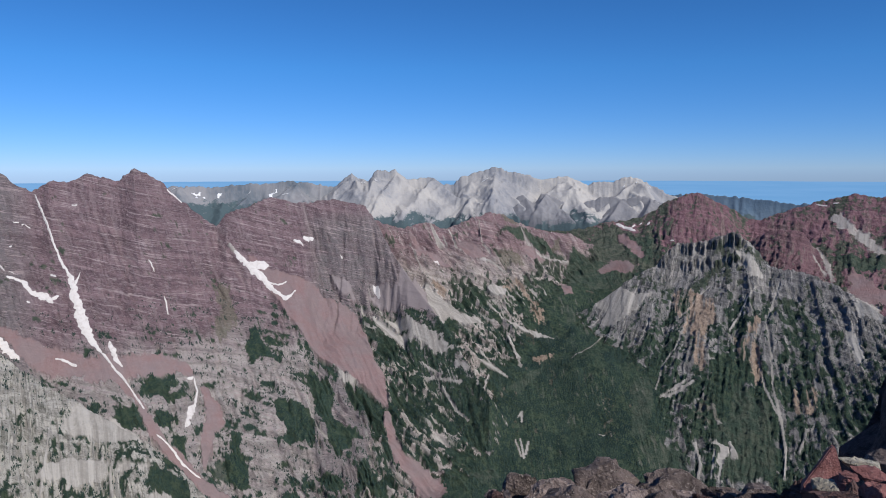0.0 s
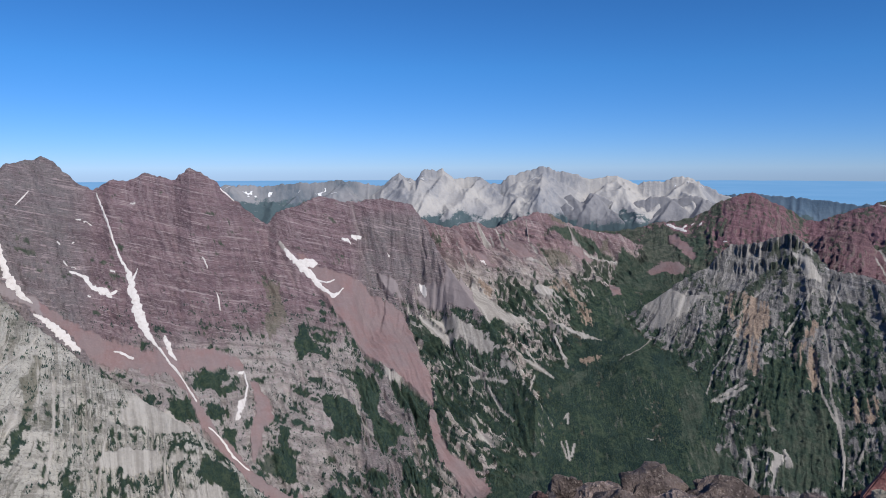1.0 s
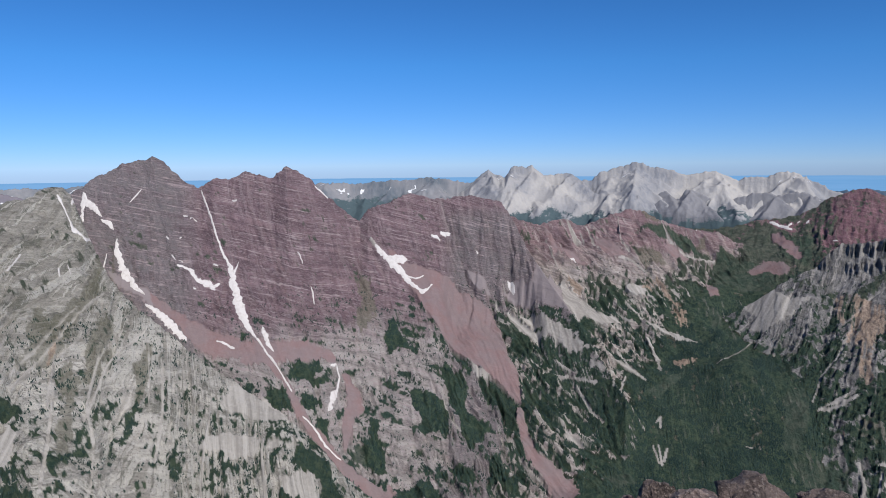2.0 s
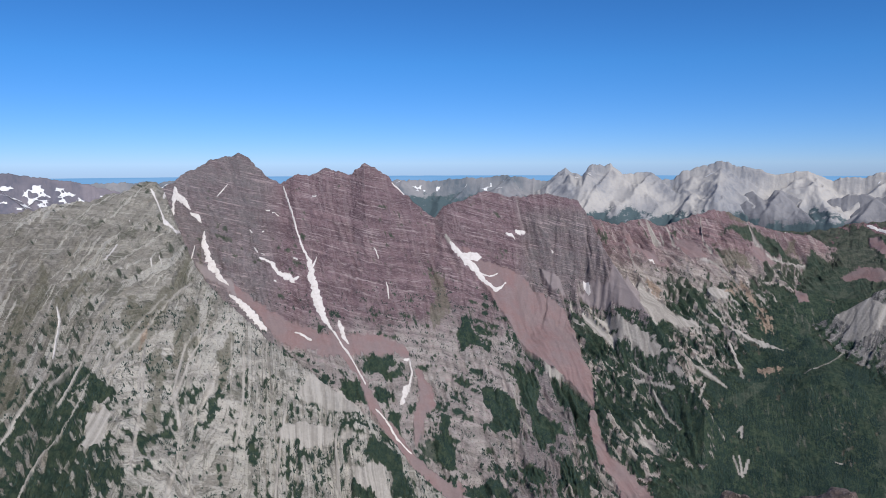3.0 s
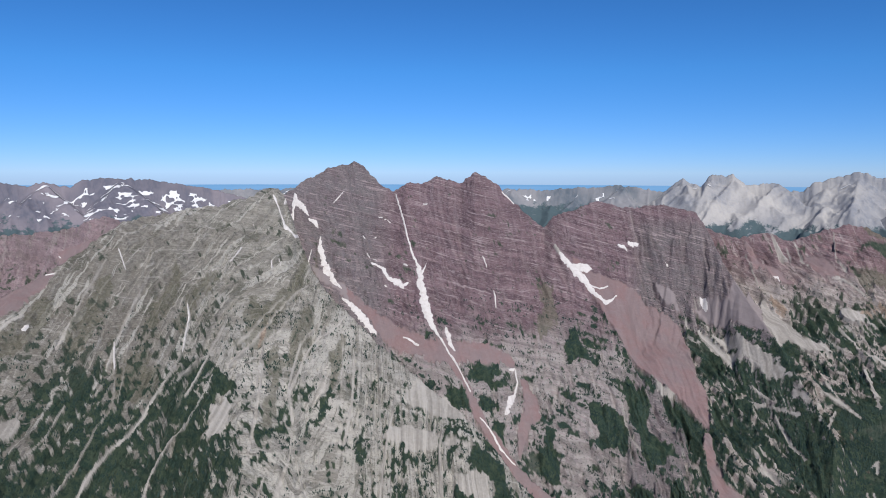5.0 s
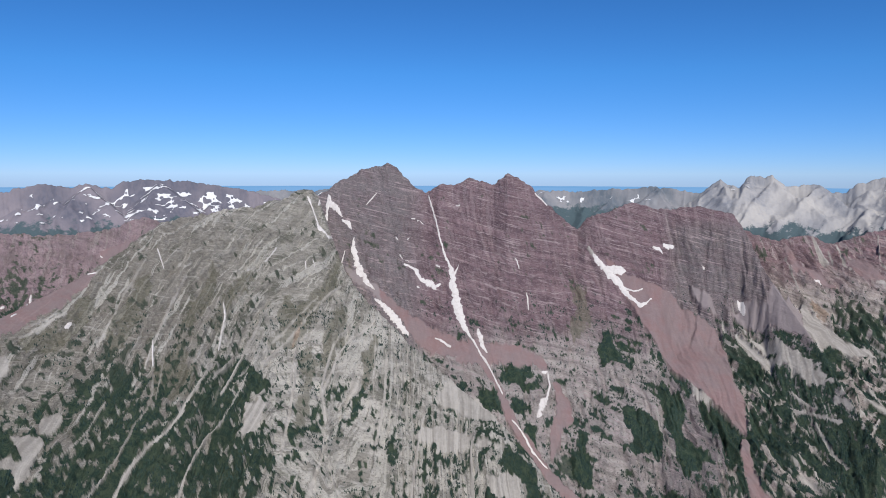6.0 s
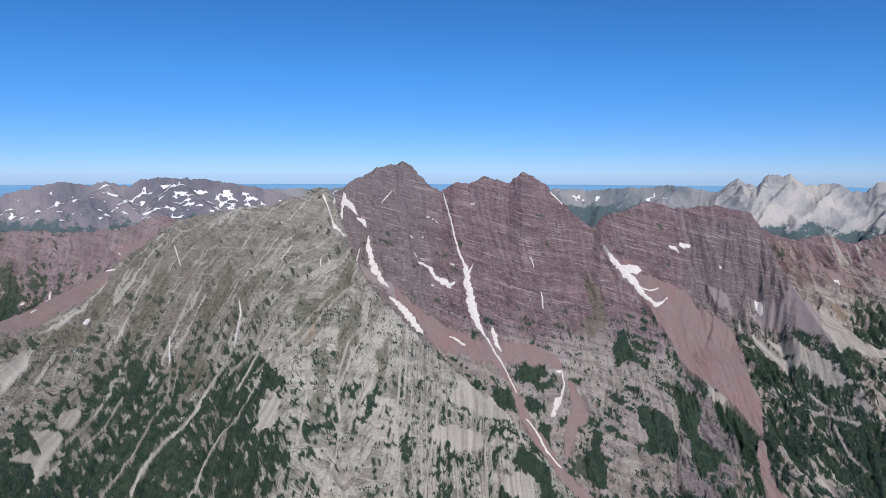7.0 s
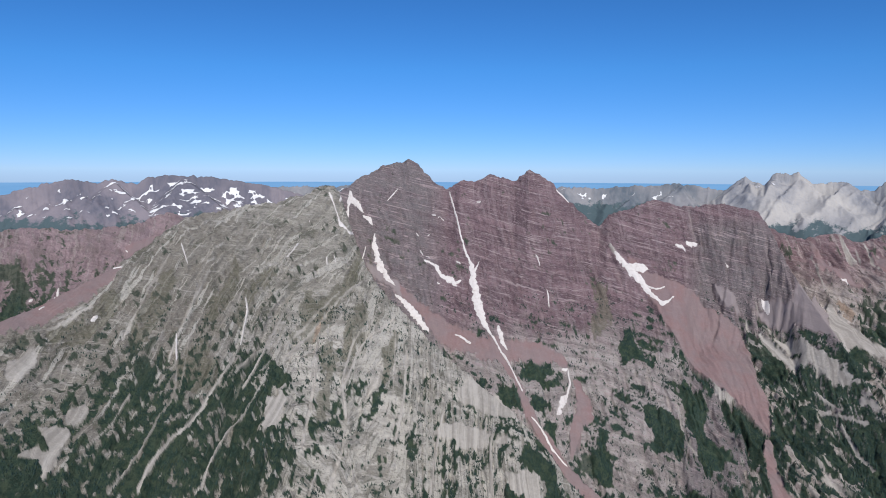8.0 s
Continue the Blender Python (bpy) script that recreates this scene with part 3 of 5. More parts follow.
TURF += [
    [(-494, 2744, 23.1), (-434, 2669, 13.4)],
    [(699, 3540, 77.7), (818, 3682, 93.7), (902, 3790, 51.6), (1003, 3943, 33.7)],
    [(277, 2818, 28.1), (375, 2835, 37.9)],
    [(91, 2330, 30.9), (174, 2358, 19.6)],
    [(866, 2784, 38.6), (841, 2616, 50.0), (740, 2488, 34.4)],
    [(1010, 3028, 15.9), (1157, 3095, 27.4), (1283, 3161, 22.6)],
    [(1208, 2544, 42.0), (1221, 2426, 45.0)],
    [(-3284, 1607, 42.4), (-3120, 1568, 40.5), (-3046, 1456, 44.7)],
]
SWARD = []
SWARD += [
    [(-1852, 2436, 12.7), (-1682, 2066, 17.6), (-1642, 1869, 18.5), (-1623, 1741, 13.8)],
    [(-1732, 1879, 19.0), (-1672, 1826, 20.5)],
    [(-1594, 2024, 17.1), (-1541, 1928, 18.4), (-1517, 1865, 11.9)],
    [(-1913, 1707, 17.0), (-1841, 1589, 20.1), (-1807, 1487, 15.5)],
    [(-1965, 1460, 28.4), (-1917, 1356, 35.0), (-1865, 1276, 26.2)],
    [(-2030, 1296, 19.9), (-1987, 1190, 26.8), (-1977, 1079, 26.1)],
    [(-1849, 1811, 15.0), (-1803, 1655, 16.2), (-1761, 1565, 13.7)],
    [(-1447, 2039, 10.3), (-1408, 1948, 13.9), (-1373, 1865, 11.5)],
    [(-1540, 1794, 11.7), (-1484, 1683, 14.9), (-1443, 1607, 12.5)],
    [(-947, 2868, 25.0), (-887, 2769, 33.7), (-896, 2691, 23.5)],
]
SWARD += [
    [(-1737, 1402, 29.6), (-1724, 1327, 28.8)],
]
# ---- scree fans, outcrops, turf and glades: courses, and closed patches given by their corners ----
RUST += [
    [(-868, 3013), (-769, 2997), (-667, 3011), (-572, 3061), (-453, 3051), (-386, 3038), (-354, 2967), (-338, 2957), (-287, 2819), (-249, 2773), (-225, 2658), (-218, 2613), (-246, 2628), (-298, 2673), (-345, 2688), (-442, 2714), (-560, 2770), (-652, 2848), (-747, 2920), (-827, 2965)],
    [(-175, 3586, 11.9), (-114, 3486, 23.2), (-34, 3484, 23.1), (32, 3460, 11.5)],
    [(66, 3635), (144, 3603), (195, 3561), (220, 3519), (144, 3509), (98, 3555)],
    [(433, 3715), (481, 3693), (550, 3627), (486, 3603), (439, 3628)],
    [(610, 3520), (660, 3478), (663, 3420), (614, 3393)],
]
RUBBLE += [
    [(-1150, 1968), (-1130, 2031), (-1091, 2169), (-995, 2157), (-904, 1981), (-971, 1970), (-1020, 1985), (-1090, 1955)],
    [(-1105, 1868), (-983, 1910), (-970, 1883), (-1062, 1828)],
    [(-864, 1828), (-787, 1869), (-743, 1809), (-778, 1782), (-819, 1812), (-875, 1810)],
    [(-103, 3336), (-50, 3282), (1, 3234), (85, 3155), (167, 3154), (189, 3122), (120, 3086), (28, 3130), (-41, 2964), (-85, 3259)],
    [(-305, 3065), (-205, 3041), (-106, 2948), (-26, 2900), (-35, 2880), (42, 2818), (-31, 2826), (-101, 2902), (-174, 2963), (-250, 3018)],
]
RUBBLE += [
    [(215, 3247, 4.1), (280, 3178, 6.7), (348, 3159, 10.7), (432, 3126, 14.6), (512, 3090, 5.3)],
    [(219, 3361), (290, 3378), (324, 3350), (275, 3309), (237, 3334)],
    [(-57, 3650, 3.1), (-35, 3632, 6.1), (2, 3610, 6.1)],
    [(-1, 3658, 3.1), (21, 3602, 4.5)],
    [(33, 3690, 3.1), (67, 3591, 7.5), (120, 3550, 9.0), (195, 3517, 7.4), (270, 3492, 5.9), (318, 3463, 4.4)],
    [(197, 3725, 2.3), (207, 3578, 3.8), (245, 3544, 6.0)],
    [(423, 3789, 3.2), (457, 3720, 4.7), (503, 3664, 7.8), (575, 3645, 9.3), (678, 3678, 6.3)],
]
RUBBLE += [
    [(-171, 3532, 2.2), (-138, 3461, 2.9), (-107, 3392, 2.9)],
    [(-516, 2575, 1.7), (-492, 2484, 1.6), (-451, 2422, 2.1), (-422, 2405, 2.1)],
    [(-988, 1921, 1.8), (-950, 1864, 1.8), (-893, 1767, 2.5)],
    [(800, 3379), (901, 3183), (985, 3158), (886, 3117), (797, 3091), (730, 3142), (769, 3180), (731, 3241)],
    [(301, 3089, 6.5), (335, 2975, 11.3), (339, 2894, 8.6)],
    [(150, 2916, 4.9), (208, 2885, 6.1), (275, 2833, 4.8)],
    [(50, 2772, 4.7), (106, 2724, 6.9)],
    [(138, 2662, 6.7), (194, 2843, 4.8)],
    [(-90, 2817, 4.7), (-30, 2772, 5.8)],
]
RUBBLE += [
    [(-30, 2758, 3.5), (73, 2701, 5.7)],
    [(146, 3159, 4.0), (174, 3093, 7.8)],
    [(560, 2902, 3.7), (659, 2996, 3.9), (736, 3077, 2.7)],
    [(297, 2631, 4.4), (315, 2655, 6.7), (312, 2609, 4.4)],
    [(278, 2531, 4.3), (291, 2457, 5.2)],
    [(297, 2533, 3.2), (301, 2450, 5.2)],
    [(326, 2515, 5.3), (310, 2463, 5.2)],
    [(1082, 2975, 5.3), (1010, 2867, 5.1), (920, 2790, 4.9), (865, 2697, 3.6)],
    [(882, 2664, 4.7), (950, 2676, 7.2), (986, 2687, 3.6)],
]
RUBBLE += [
    [(1375, 2856, 4.0), (1323, 2686, 5.0), (1271, 2549, 4.8), (1247, 2424, 6.9), (1223, 2339, 5.5), (1180, 2252, 3.2)],
    [(1265, 2678, 2.5), (1245, 2555, 4.8), (1246, 2460, 5.8)],
    [(1599, 2682), (1613, 2570), (1565, 2496), (1572, 2590)],
    [(1367, 3174), (1422, 3121), (1449, 3047), (1382, 3021), (1375, 3125)],
    [(1831, 3343, 6.4), (1834, 3230, 7.8)],
    [(1851, 3078), (1916, 2934), (1710, 2610), (1656, 2668)],
    [(990, 2387, 4.3), (947, 2305, 3.1)],
    [(1019, 2381, 5.4), (970, 2293, 3.1)],
    [(1052, 2402, 6.6), (1058, 2351, 4.3)],
    [(917, 2541, 6.8), (909, 2515, 5.6)],
]
RUBBLE += [
    [(866, 2477, 4.4), (893, 2497, 4.5)],
    [(1309, 2375, 2.3), (1272, 2318, 2.2)],
    [(1365, 2390, 2.3), (1321, 2359, 2.3)],
    [(600, 2532, 3.3), (621, 2527, 3.3)],
    [(1392, 2985, 4.2), (1296, 2922, 5.4), (1223, 2859, 3.9)],
    [(1492, 2986, 4.2), (1380, 2843, 5.3)],
    [(1267, 3110, 4.2), (1148, 3060, 5.5), (1068, 3006, 4.0)],
    [(-1704, 1517, 2.9), (-1679, 1465, 2.8), (-1663, 1416, 3.7), (-1642, 1354, 4.5), (-1617, 1290, 4.3), (-1603, 1229, 4.2), (-1604, 1172, 4.2), (-1590, 1115, 4.9), (-1578, 1072, 4.8), (-1558, 1034, 4.7)],
]
RUBBLE += [
    [(-1620, 1565, 1.9), (-1598, 1518, 2.3), (-1579, 1462, 2.3), (-1563, 1412, 2.2), (-1552, 1379, 2.6), (-1548, 1332, 2.6), (-1529, 1273, 2.5), (-1495, 1204, 3.2), (-1465, 1159, 3.9), (-1468, 1142, 3.9)],
    [(-1755, 1314, 1.8), (-1696, 1265, 2.2), (-1673, 1228, 2.2), (-1663, 1182, 2.6), (-1640, 1127, 2.9), (-1626, 1090, 2.9), (-1614, 1047, 2.4), (-1600, 1005, 2.4), (-1591, 972, 3.1)],
    [(-1792, 1397, 1.5), (-1732, 1327, 1.8), (-1679, 1262, 1.8)],
    [(-1750, 1153, 1.8), (-1732, 1108, 1.7), (-1715, 1071, 2.1), (-1703, 1021, 2.1), (-1698, 986, 2.1)],
]
RUBBLE += [
    [(-1867, 1384, 1.5), (-1831, 1324, 1.5), (-1807, 1255, 1.5)],
    [(-1560, 1503), (-1549, 1554), (-1528, 1557), (-1486, 1459), (-1495, 1414), (-1512, 1420)],
    [(-1967, 968), (-1974, 1010), (-1921, 987), (-1907, 927), (-1918, 912), (-1961, 935)],
    [(-1793, 1049), (-1748, 1032), (-1752, 990), (-1764, 968), (-1781, 994)],
    [(-1780, 911), (-1756, 970), (-1733, 970), (-1715, 929), (-1691, 900), (-1670, 867), (-1665, 830), (-1693, 867), (-1715, 867), (-1738, 839), (-1738, 866), (-1729, 902)],
    [(-1386, 1665, 2.3), (-1342, 1597, 3.5), (-1311, 1518, 6.7), (-1293, 1471, 9.0)],
]
RUBBLE += [
    [(-1331, 1611, 1.8), (-1286, 1581, 3.4), (-1254, 1561, 5.0)],
    [(-1354, 1504, 1.7), (-1335, 1457, 3.3), (-1311, 1406, 4.8)],
    [(-1304, 1692, 1.5), (-1252, 1623, 1.7)],
    [(-1179, 1836, 1.5), (-1134, 1817, 1.8), (-1092, 1766, 1.5)],
    [(-1047, 2025, 1.5), (-974, 1892, 1.8), (-943, 1841, 2.6), (-905, 1784, 3.4)],
    [(-1150, 1990), (-1058, 2026), (-977, 1995), (-983, 1964), (-1067, 1962), (-1123, 1963)],
    [(-1143, 1884), (-1002, 1920), (-991, 1892), (-1068, 1850), (-1149, 1841)],
    [(-940, 1920), (-850, 1920), (-880, 1902), (-947, 1895)],
    [(-893, 1830), (-788, 1871), (-777, 1826), (-835, 1789)],
]
RUBBLE += [
    [(-1617, 1809, 3.1), (-1568, 1724, 3.9), (-1534, 1671, 3.8)],
    [(-1452, 2045, 2.1), (-1370, 1922, 2.5), (-1334, 1861, 1.9)],
    [(-1658, 1643, 2.0), (-1673, 1555, 2.4), (-1650, 1449, 2.8)],
    [(-1655, 1750, 2.0), (-1636, 1620, 1.9), (-1621, 1529, 1.9)],
    [(-1615, 2017, 2.2), (-1605, 1904, 2.1), (-1610, 1817, 2.0)],
    [(-1549, 2053, 1.6), (-1537, 1951, 2.1), (-1522, 1866, 2.0)],
    [(-1562, 1580, 2.8), (-1564, 1544, 2.8)],
    [(-2102, 1623, 1.7), (-2035, 1615, 1.6)],
    [(-2118, 1414, 1.6), (-2078, 1294, 2.1), (-2035, 1172, 3.0), (-2031, 1100, 3.9)],
]
RUBBLE += [
    [(-2032, 1224, 5.0), (-2017, 1143, 5.8), (-2010, 1071, 4.8)],
    [(-2020, 1691, 1.7), (-1936, 1579, 1.6), (-1872, 1476, 1.5)],
    [(-2033, 1852, 1.7), (-1923, 1693, 1.6)],
    [(-1867, 1861, 1.7), (-1794, 1675, 1.5), (-1760, 1590, 1.5)],
]
OCHRE += [
    [(366, 3461, 8.7), (398, 3409, 11.4), (431, 3365, 16.9), (456, 3276, 22.0), (462, 3223, 21.6)],
    [(-54, 3356), (23, 3298), (13, 3224), (-50, 3282)],
    [(330, 3446), (375, 3411), (349, 3364), (301, 3369)],
    [(1229, 2813), (1289, 2738), (1266, 2631), (1241, 2570), (1214, 2638), (1177, 2696)],
    [(1074, 3148), (1152, 3111), (1226, 3031), (1188, 2926), (1102, 2857), (1054, 2890), (1047, 3020)],
    [(1102, 2857, 12.7), (1061, 2772, 17.2), (1063, 2711, 14.5)],
    [(1336, 2850, 13.1), (1290, 2795, 15.3)],
    [(1309, 2527), (1397, 2493), (1364, 2407), (1293, 2447)],
]
OCHRE += [
    [(-1640, 1852, 4.1), (-1617, 1779, 5.0)],
]
TURF += [
    [(-1067, 2342), (-1028, 2419), (-980, 2361), (-912, 2428), (-943, 2326), (-1011, 2322), (-1057, 2294)],
    [(-1091, 2216), (-1038, 2252), (-1004, 2226), (-994, 2178), (-1047, 2173), (-1091, 2169)],
    [(-997, 2264), (-933, 2302), (-919, 2267), (-961, 2206), (-983, 2220)],
    [(-773, 2361), (-722, 2343), (-714, 2296), (-677, 2267), (-655, 2163), (-689, 2173), (-728, 2226), (-758, 2189), (-776, 2212), (-733, 2273)],
    [(-870, 1927), (-796, 1939), (-746, 1911), (-683, 1820), (-733, 1807), (-772, 1880), (-811, 1859), (-845, 1872)],
]
TURF += [
    [(-638, 2514), (-574, 2532), (-533, 2498), (-508, 2485), (-457, 2401), (-460, 2368), (-546, 2374), (-598, 2366), (-567, 2414), (-620, 2447)],
    [(-538, 2670), (-457, 2673), (-424, 2618), (-431, 2542), (-400, 2488), (-321, 2459), (-319, 2445), (-379, 2380), (-426, 2403), (-496, 2534), (-493, 2569), (-536, 2612)],
    [(-325, 2699), (-249, 2630), (-257, 2613), (-325, 2553), (-378, 2611), (-395, 2645)],
    [(-238, 2457), (-191, 2447), (-182, 2411), (-218, 2418)],
    [(-667, 2138), (-594, 2164), (-537, 2177), (-504, 2205), (-432, 2147), (-634, 2098)],
]
TURF += [
    [(-466, 2299), (-398, 2265), (-335, 2245), (-363, 2184), (-410, 2227)],
    [(-312, 2345), (-278, 2386), (-243, 2351), (-252, 2272), (-302, 2284)],
    [(-806, 2765), (-773, 2783), (-712, 2700), (-652, 2702), (-654, 2665), (-739, 2666), (-747, 2613), (-782, 2649)],
    [(-884, 1808), (-824, 1823), (-778, 1782), (-861, 1759)],
    [(-910, 2206), (-877, 2230), (-850, 2161), (-886, 2148)],
    [(-374, 3041), (-302, 3051), (-248, 3002), (-195, 2946), (-265, 2946), (-338, 2957)],
    [(-207, 3049), (-41, 2964), (-6, 3088), (-83, 2941), (-167, 2993)],
]
SWARD += [
    [(329, 3784, 18.9), (396, 3787, 15.8)],
    [(272, 3566), (402, 3636), (438, 3593), (318, 3482)],
    [(509, 3725), (639, 3770), (681, 3704), (613, 3738)],
    [(834, 2794, 12.1), (764, 2735, 16.5), (727, 2642, 15.9), (719, 2571, 11.1)],
    [(903, 2672, 14.0), (831, 2826, 14.7)],
    [(791, 2954, 20.3), (849, 2938, 15.2)],
    [(1088, 2688), (1164, 2650), (1144, 2543), (1059, 2488), (978, 2499), (948, 2537), (1036, 2601)],
    [(-1695, 2101), (-1653, 1997), (-1640, 1852), (-1644, 1738), (-1648, 1659), (-1667, 1793), (-1695, 1948)],
    [(-1720, 1822), (-1696, 1886), (-1664, 1834), (-1663, 1788), (-1700, 1786)],
]
SWARD += [
    [(-1592, 1961), (-1576, 1984), (-1522, 1866), (-1516, 1811), (-1566, 1889)],
    [(-1455, 1961), (-1438, 2008), (-1387, 1919), (-1402, 1898)],
    [(-1762, 1320), (-1691, 1432), (-1643, 1365), (-1660, 1296), (-1696, 1266)],
    [(-1593, 1782), (-1580, 1827), (-1514, 1763), (-1525, 1717)],
]
GLADE = []
GLADE += [
    [(721, 3766), (894, 3687), (956, 3539), (895, 3450), (777, 3458), (711, 3537), (634, 3412), (675, 3656)],
    [(591, 3308), (641, 3298), (638, 3209), (595, 3175)],
    [(98, 2372), (190, 2401), (208, 2373), (136, 2326)],
    [(270, 2779), (345, 2839), (446, 2912), (387, 2811), (314, 2756)],
    [(-369, 3040), (-263, 3019), (-245, 2954), (-321, 2953)],
    [(778, 2733), (863, 2771), (830, 2613), (761, 2484), (725, 2509)],
    [(1149, 2610), (1230, 2493), (1194, 2341), (1150, 2265), (1003, 2288), (973, 2422), (1081, 2490)],
    [(736, 2471), (915, 2436), (881, 2363), (752, 2378)],
]
GLADE += [
    [(294, 3692), (443, 3790), (612, 3750), (666, 3692), (538, 3667), (451, 3715)],
    [(1917, 3348), (2102, 3209), (2065, 3147), (1921, 3207)],
    [(1031, 3921), (1193, 3816), (1092, 3571), (1002, 3684)],
]
LILAC = []
LILAC += [
    [(-360, 3099), (-305, 3153), (-215, 3109), (-141, 3335), (-85, 3259), (-41, 2964), (-134, 3007), (-258, 3083), (-336, 3116)],
    [(-523, 3137), (-427, 3121), (-398, 3099), (-450, 3067)],
    [(-1841, 2382, 10.0), (-1785, 2369, 19.7), (-1674, 2361, 14.4), (-1613, 2315, 7.0)],
]


def course(x, y, pts, fray=0.5):
    """1 inside a course, 0 outside, with a ragged edge. Places without a width are the corners of a closed patch."""
    pts = np.array(pts, float)
    m = np.zeros(x.shape)
    patch = pts.shape[1] == 2
    pad = 40 if patch else pts[:, 2].max() * 2 + 5
    near = (x > pts[:, 0].min() - pad) & (x < pts[:, 0].max() + pad) & (y > pts[:, 1].min() - pad) & (y < pts[:, 1].max() + pad)
    px, py = x[near], y[near]
    if not px.size:
        return m
    if patch:
        inside, far = np.zeros(px.shape, bool), np.full(px.shape, 999.0)
        for (x0, y0), (x1, y1) in zip(pts, np.roll(pts, -1, 0)):
            ex, ey = x1 - x0, y1 - y0
            s = np.clip(((px - x0) * ex + (py - y0) * ey) / max(ex * ex + ey * ey, 1e-6), 0, 1)
            far = np.minimum(far, np.hypot(px - x0 - s * ex, py - y0 - s * ey))
            if y0 != y1:
                inside ^= ((y0 > py) != (y1 > py)) & (px < x0 + (py - y0) * ex / ey)
        m[near] = smooth(-5, 5, np.where(inside, far, -far) + fray * (34 * (fbm(px / 45, py / 45, 4, 3) - 0.5) + 14 * (fbm(px / 9, py / 9, 2, 5) - 0.5)))
        return m
    best = np.full(px.shape, 9.0)
    fray = fray * min(1.0, pts[:, 2].max() / 14)
    for (x0, y0, w0), (x1, y1, w1) in zip(pts[:-1], pts[1:]):
        ex, ey = x1 - x0, y1 - y0
        s = np.clip(((px - x0) * ex + (py - y0) * ey) / max(ex * ex + ey * ey, 1e-6), 0, 1)
        best = np.minimum(best, np.hypot(px - x0 - s * ex, py - y0 - s * ey) / np.maximum(w0 + s * (w1 - w0), 1.0))
    scale = max(6.0, pts[:, 2].max())
    best = best + fray * (fbm(px / scale, py / scale, 4, 3) - 0.5) * 2 + 0.5 * fray * (fbm(px / 9, py / 9, 2, 5) - 0.5) * 2
    m[near] = smooth(1.5, 0.4, best)
    return m


SURFACE = ["rock_face"]


def cover(x, y, courses, fray, surface=""):
    """Lays courses over the ground and notes which of them each place belongs to."""
    m = np.zeros(x.shape)
    for pts in courses:
        one = course(x, y, pts, fray)
        m = np.maximum(m, one)
        if surface:
            covered[one > 0.5] = len(SURFACE)
            SURFACE.append(surface)
    return m


def blobs(mask):
    """The connected patches of a mask, each as a list of cells."""
    tag = np.zeros(mask.shape, bool)
    found = []
    rows, cols = mask.shape
    for i, j in zip(*np.nonzero(mask)):
        if tag[i, j]:
            continue
        tag[i, j] = True
        heap, cells = [(i, j)], []
        while heap:
            p, q = heap.pop()
            cells.append((p, q))
            for p2, q2 in ((p + 1, q), (p - 1, q), (p, q + 1), (p, q - 1)):
                if 0 <= p2 < rows and 0 <= q2 < cols and mask[p2, q2] and not tag[p2, q2]:
                    tag[p2, q2] = True
                    heap.append((p2, q2))
        found.append(cells)
    return found


# ---- the ground: one sheet round the summit, finer towards the view ----
angles = np.concatenate([np.arange(-180, -70, 2.5), np.arange(-70, 38, STEP_A), np.linspace(38, 180, 58)])
rings = np.concatenate([[0.0], np.geomspace(0.05, 1500, 64), np.arange(1510, 1760, 10.0), np.arange(1760, 3640, STEP_R), np.arange(3640, 4350, 7.0), np.linspace(4400, 4900, 12)])
A, R = np.meshgrid(np.radians(angles), rings, indexing="ij")
GX, GY = np.sin(A) * R, np.cos(A) * R
covered = np.zeros(GX.shape, int)
meadow = cover(GX, GY, TURF, 0.9, "meadow")
ochre = cover(GX, GY, OCHRE, 1.2, "ochre_outcrop")
sward = cover(GX, GY, SWARD, 0.9)
glade = cover(GX, GY, GLADE, 0.8)
rubble = cover(GX, GY, RUBBLE, 0.8, "pale_scree")
lilac = cover(GX, GY, LILAC, 0.5, "grey_scree")
rust = np.maximum(cover(GX, GY, RUST, 0.5, "red_scree"), lilac)
snowy = smooth(0.3, 0.6, cover(GX, GY, SNOW, 0.1))
# the courses fray into threads down the slope
firm = lambda m: smooth(0.44, 0.56, m)
GZ, which, gully, side = land(GX, GY, np.maximum.reduce([firm(rust), firm(rubble), snowy]))
# beyond the last crests the land runs out to the plains
GZ = np.where(R > 4360, np.maximum(GZ, -460.0), GZ)

VALLEY = len(NAMES)
bearing = np.degrees(A)
dip = GZ + 0.24 * GX + 0.05 * GY
streak = 0.55 * fbm(side / 16, dip / 170, 3, 4) + 0.45 * fbm(side / 6, dip / 80, 3, 1)
thread = (streak - 0.5) * 2
rubble = smooth(0.42, 0.58, rubble + 0.55 * thread * (rubble > 0.02))
ochre = smooth(0.42, 0.70, ochre * 0.8 + 1.9 * thread * (ochre > 0.02))
rust = smooth(0.42, 0.58, rust + 0.25 * thread * (rust > 0.02))
sward = smooth(0.3, 0.6, sward + 0.9 * thread * (sward > 0.02))
meadow = firm(meadow)
patch = fbm(GX / 120, GY / 120, 4, 2)
beds = fbm(side / 75, dip / 15, 4, 6)
falls = fbm(side / 20, dip / 90, 4, 5)
speck = fbm(GX / 15, GY / 15, 3, 6)
# broken slabs among the trees of the benches
slabs = smooth(0.63, 0.68, fbm(side / 9, dip / 26, 3, 2)) * smooth(-480, -600, GZ) * np.where((which == 1) | ((which == 0) & (bearing > -7)), 1.0, (which == VALLEY) * (0.1 + 0.3 * smooth(7, 10, bearing))) * smooth(0.40, 0.55, fbm(GX / 150, GY / 150, 3, 7))
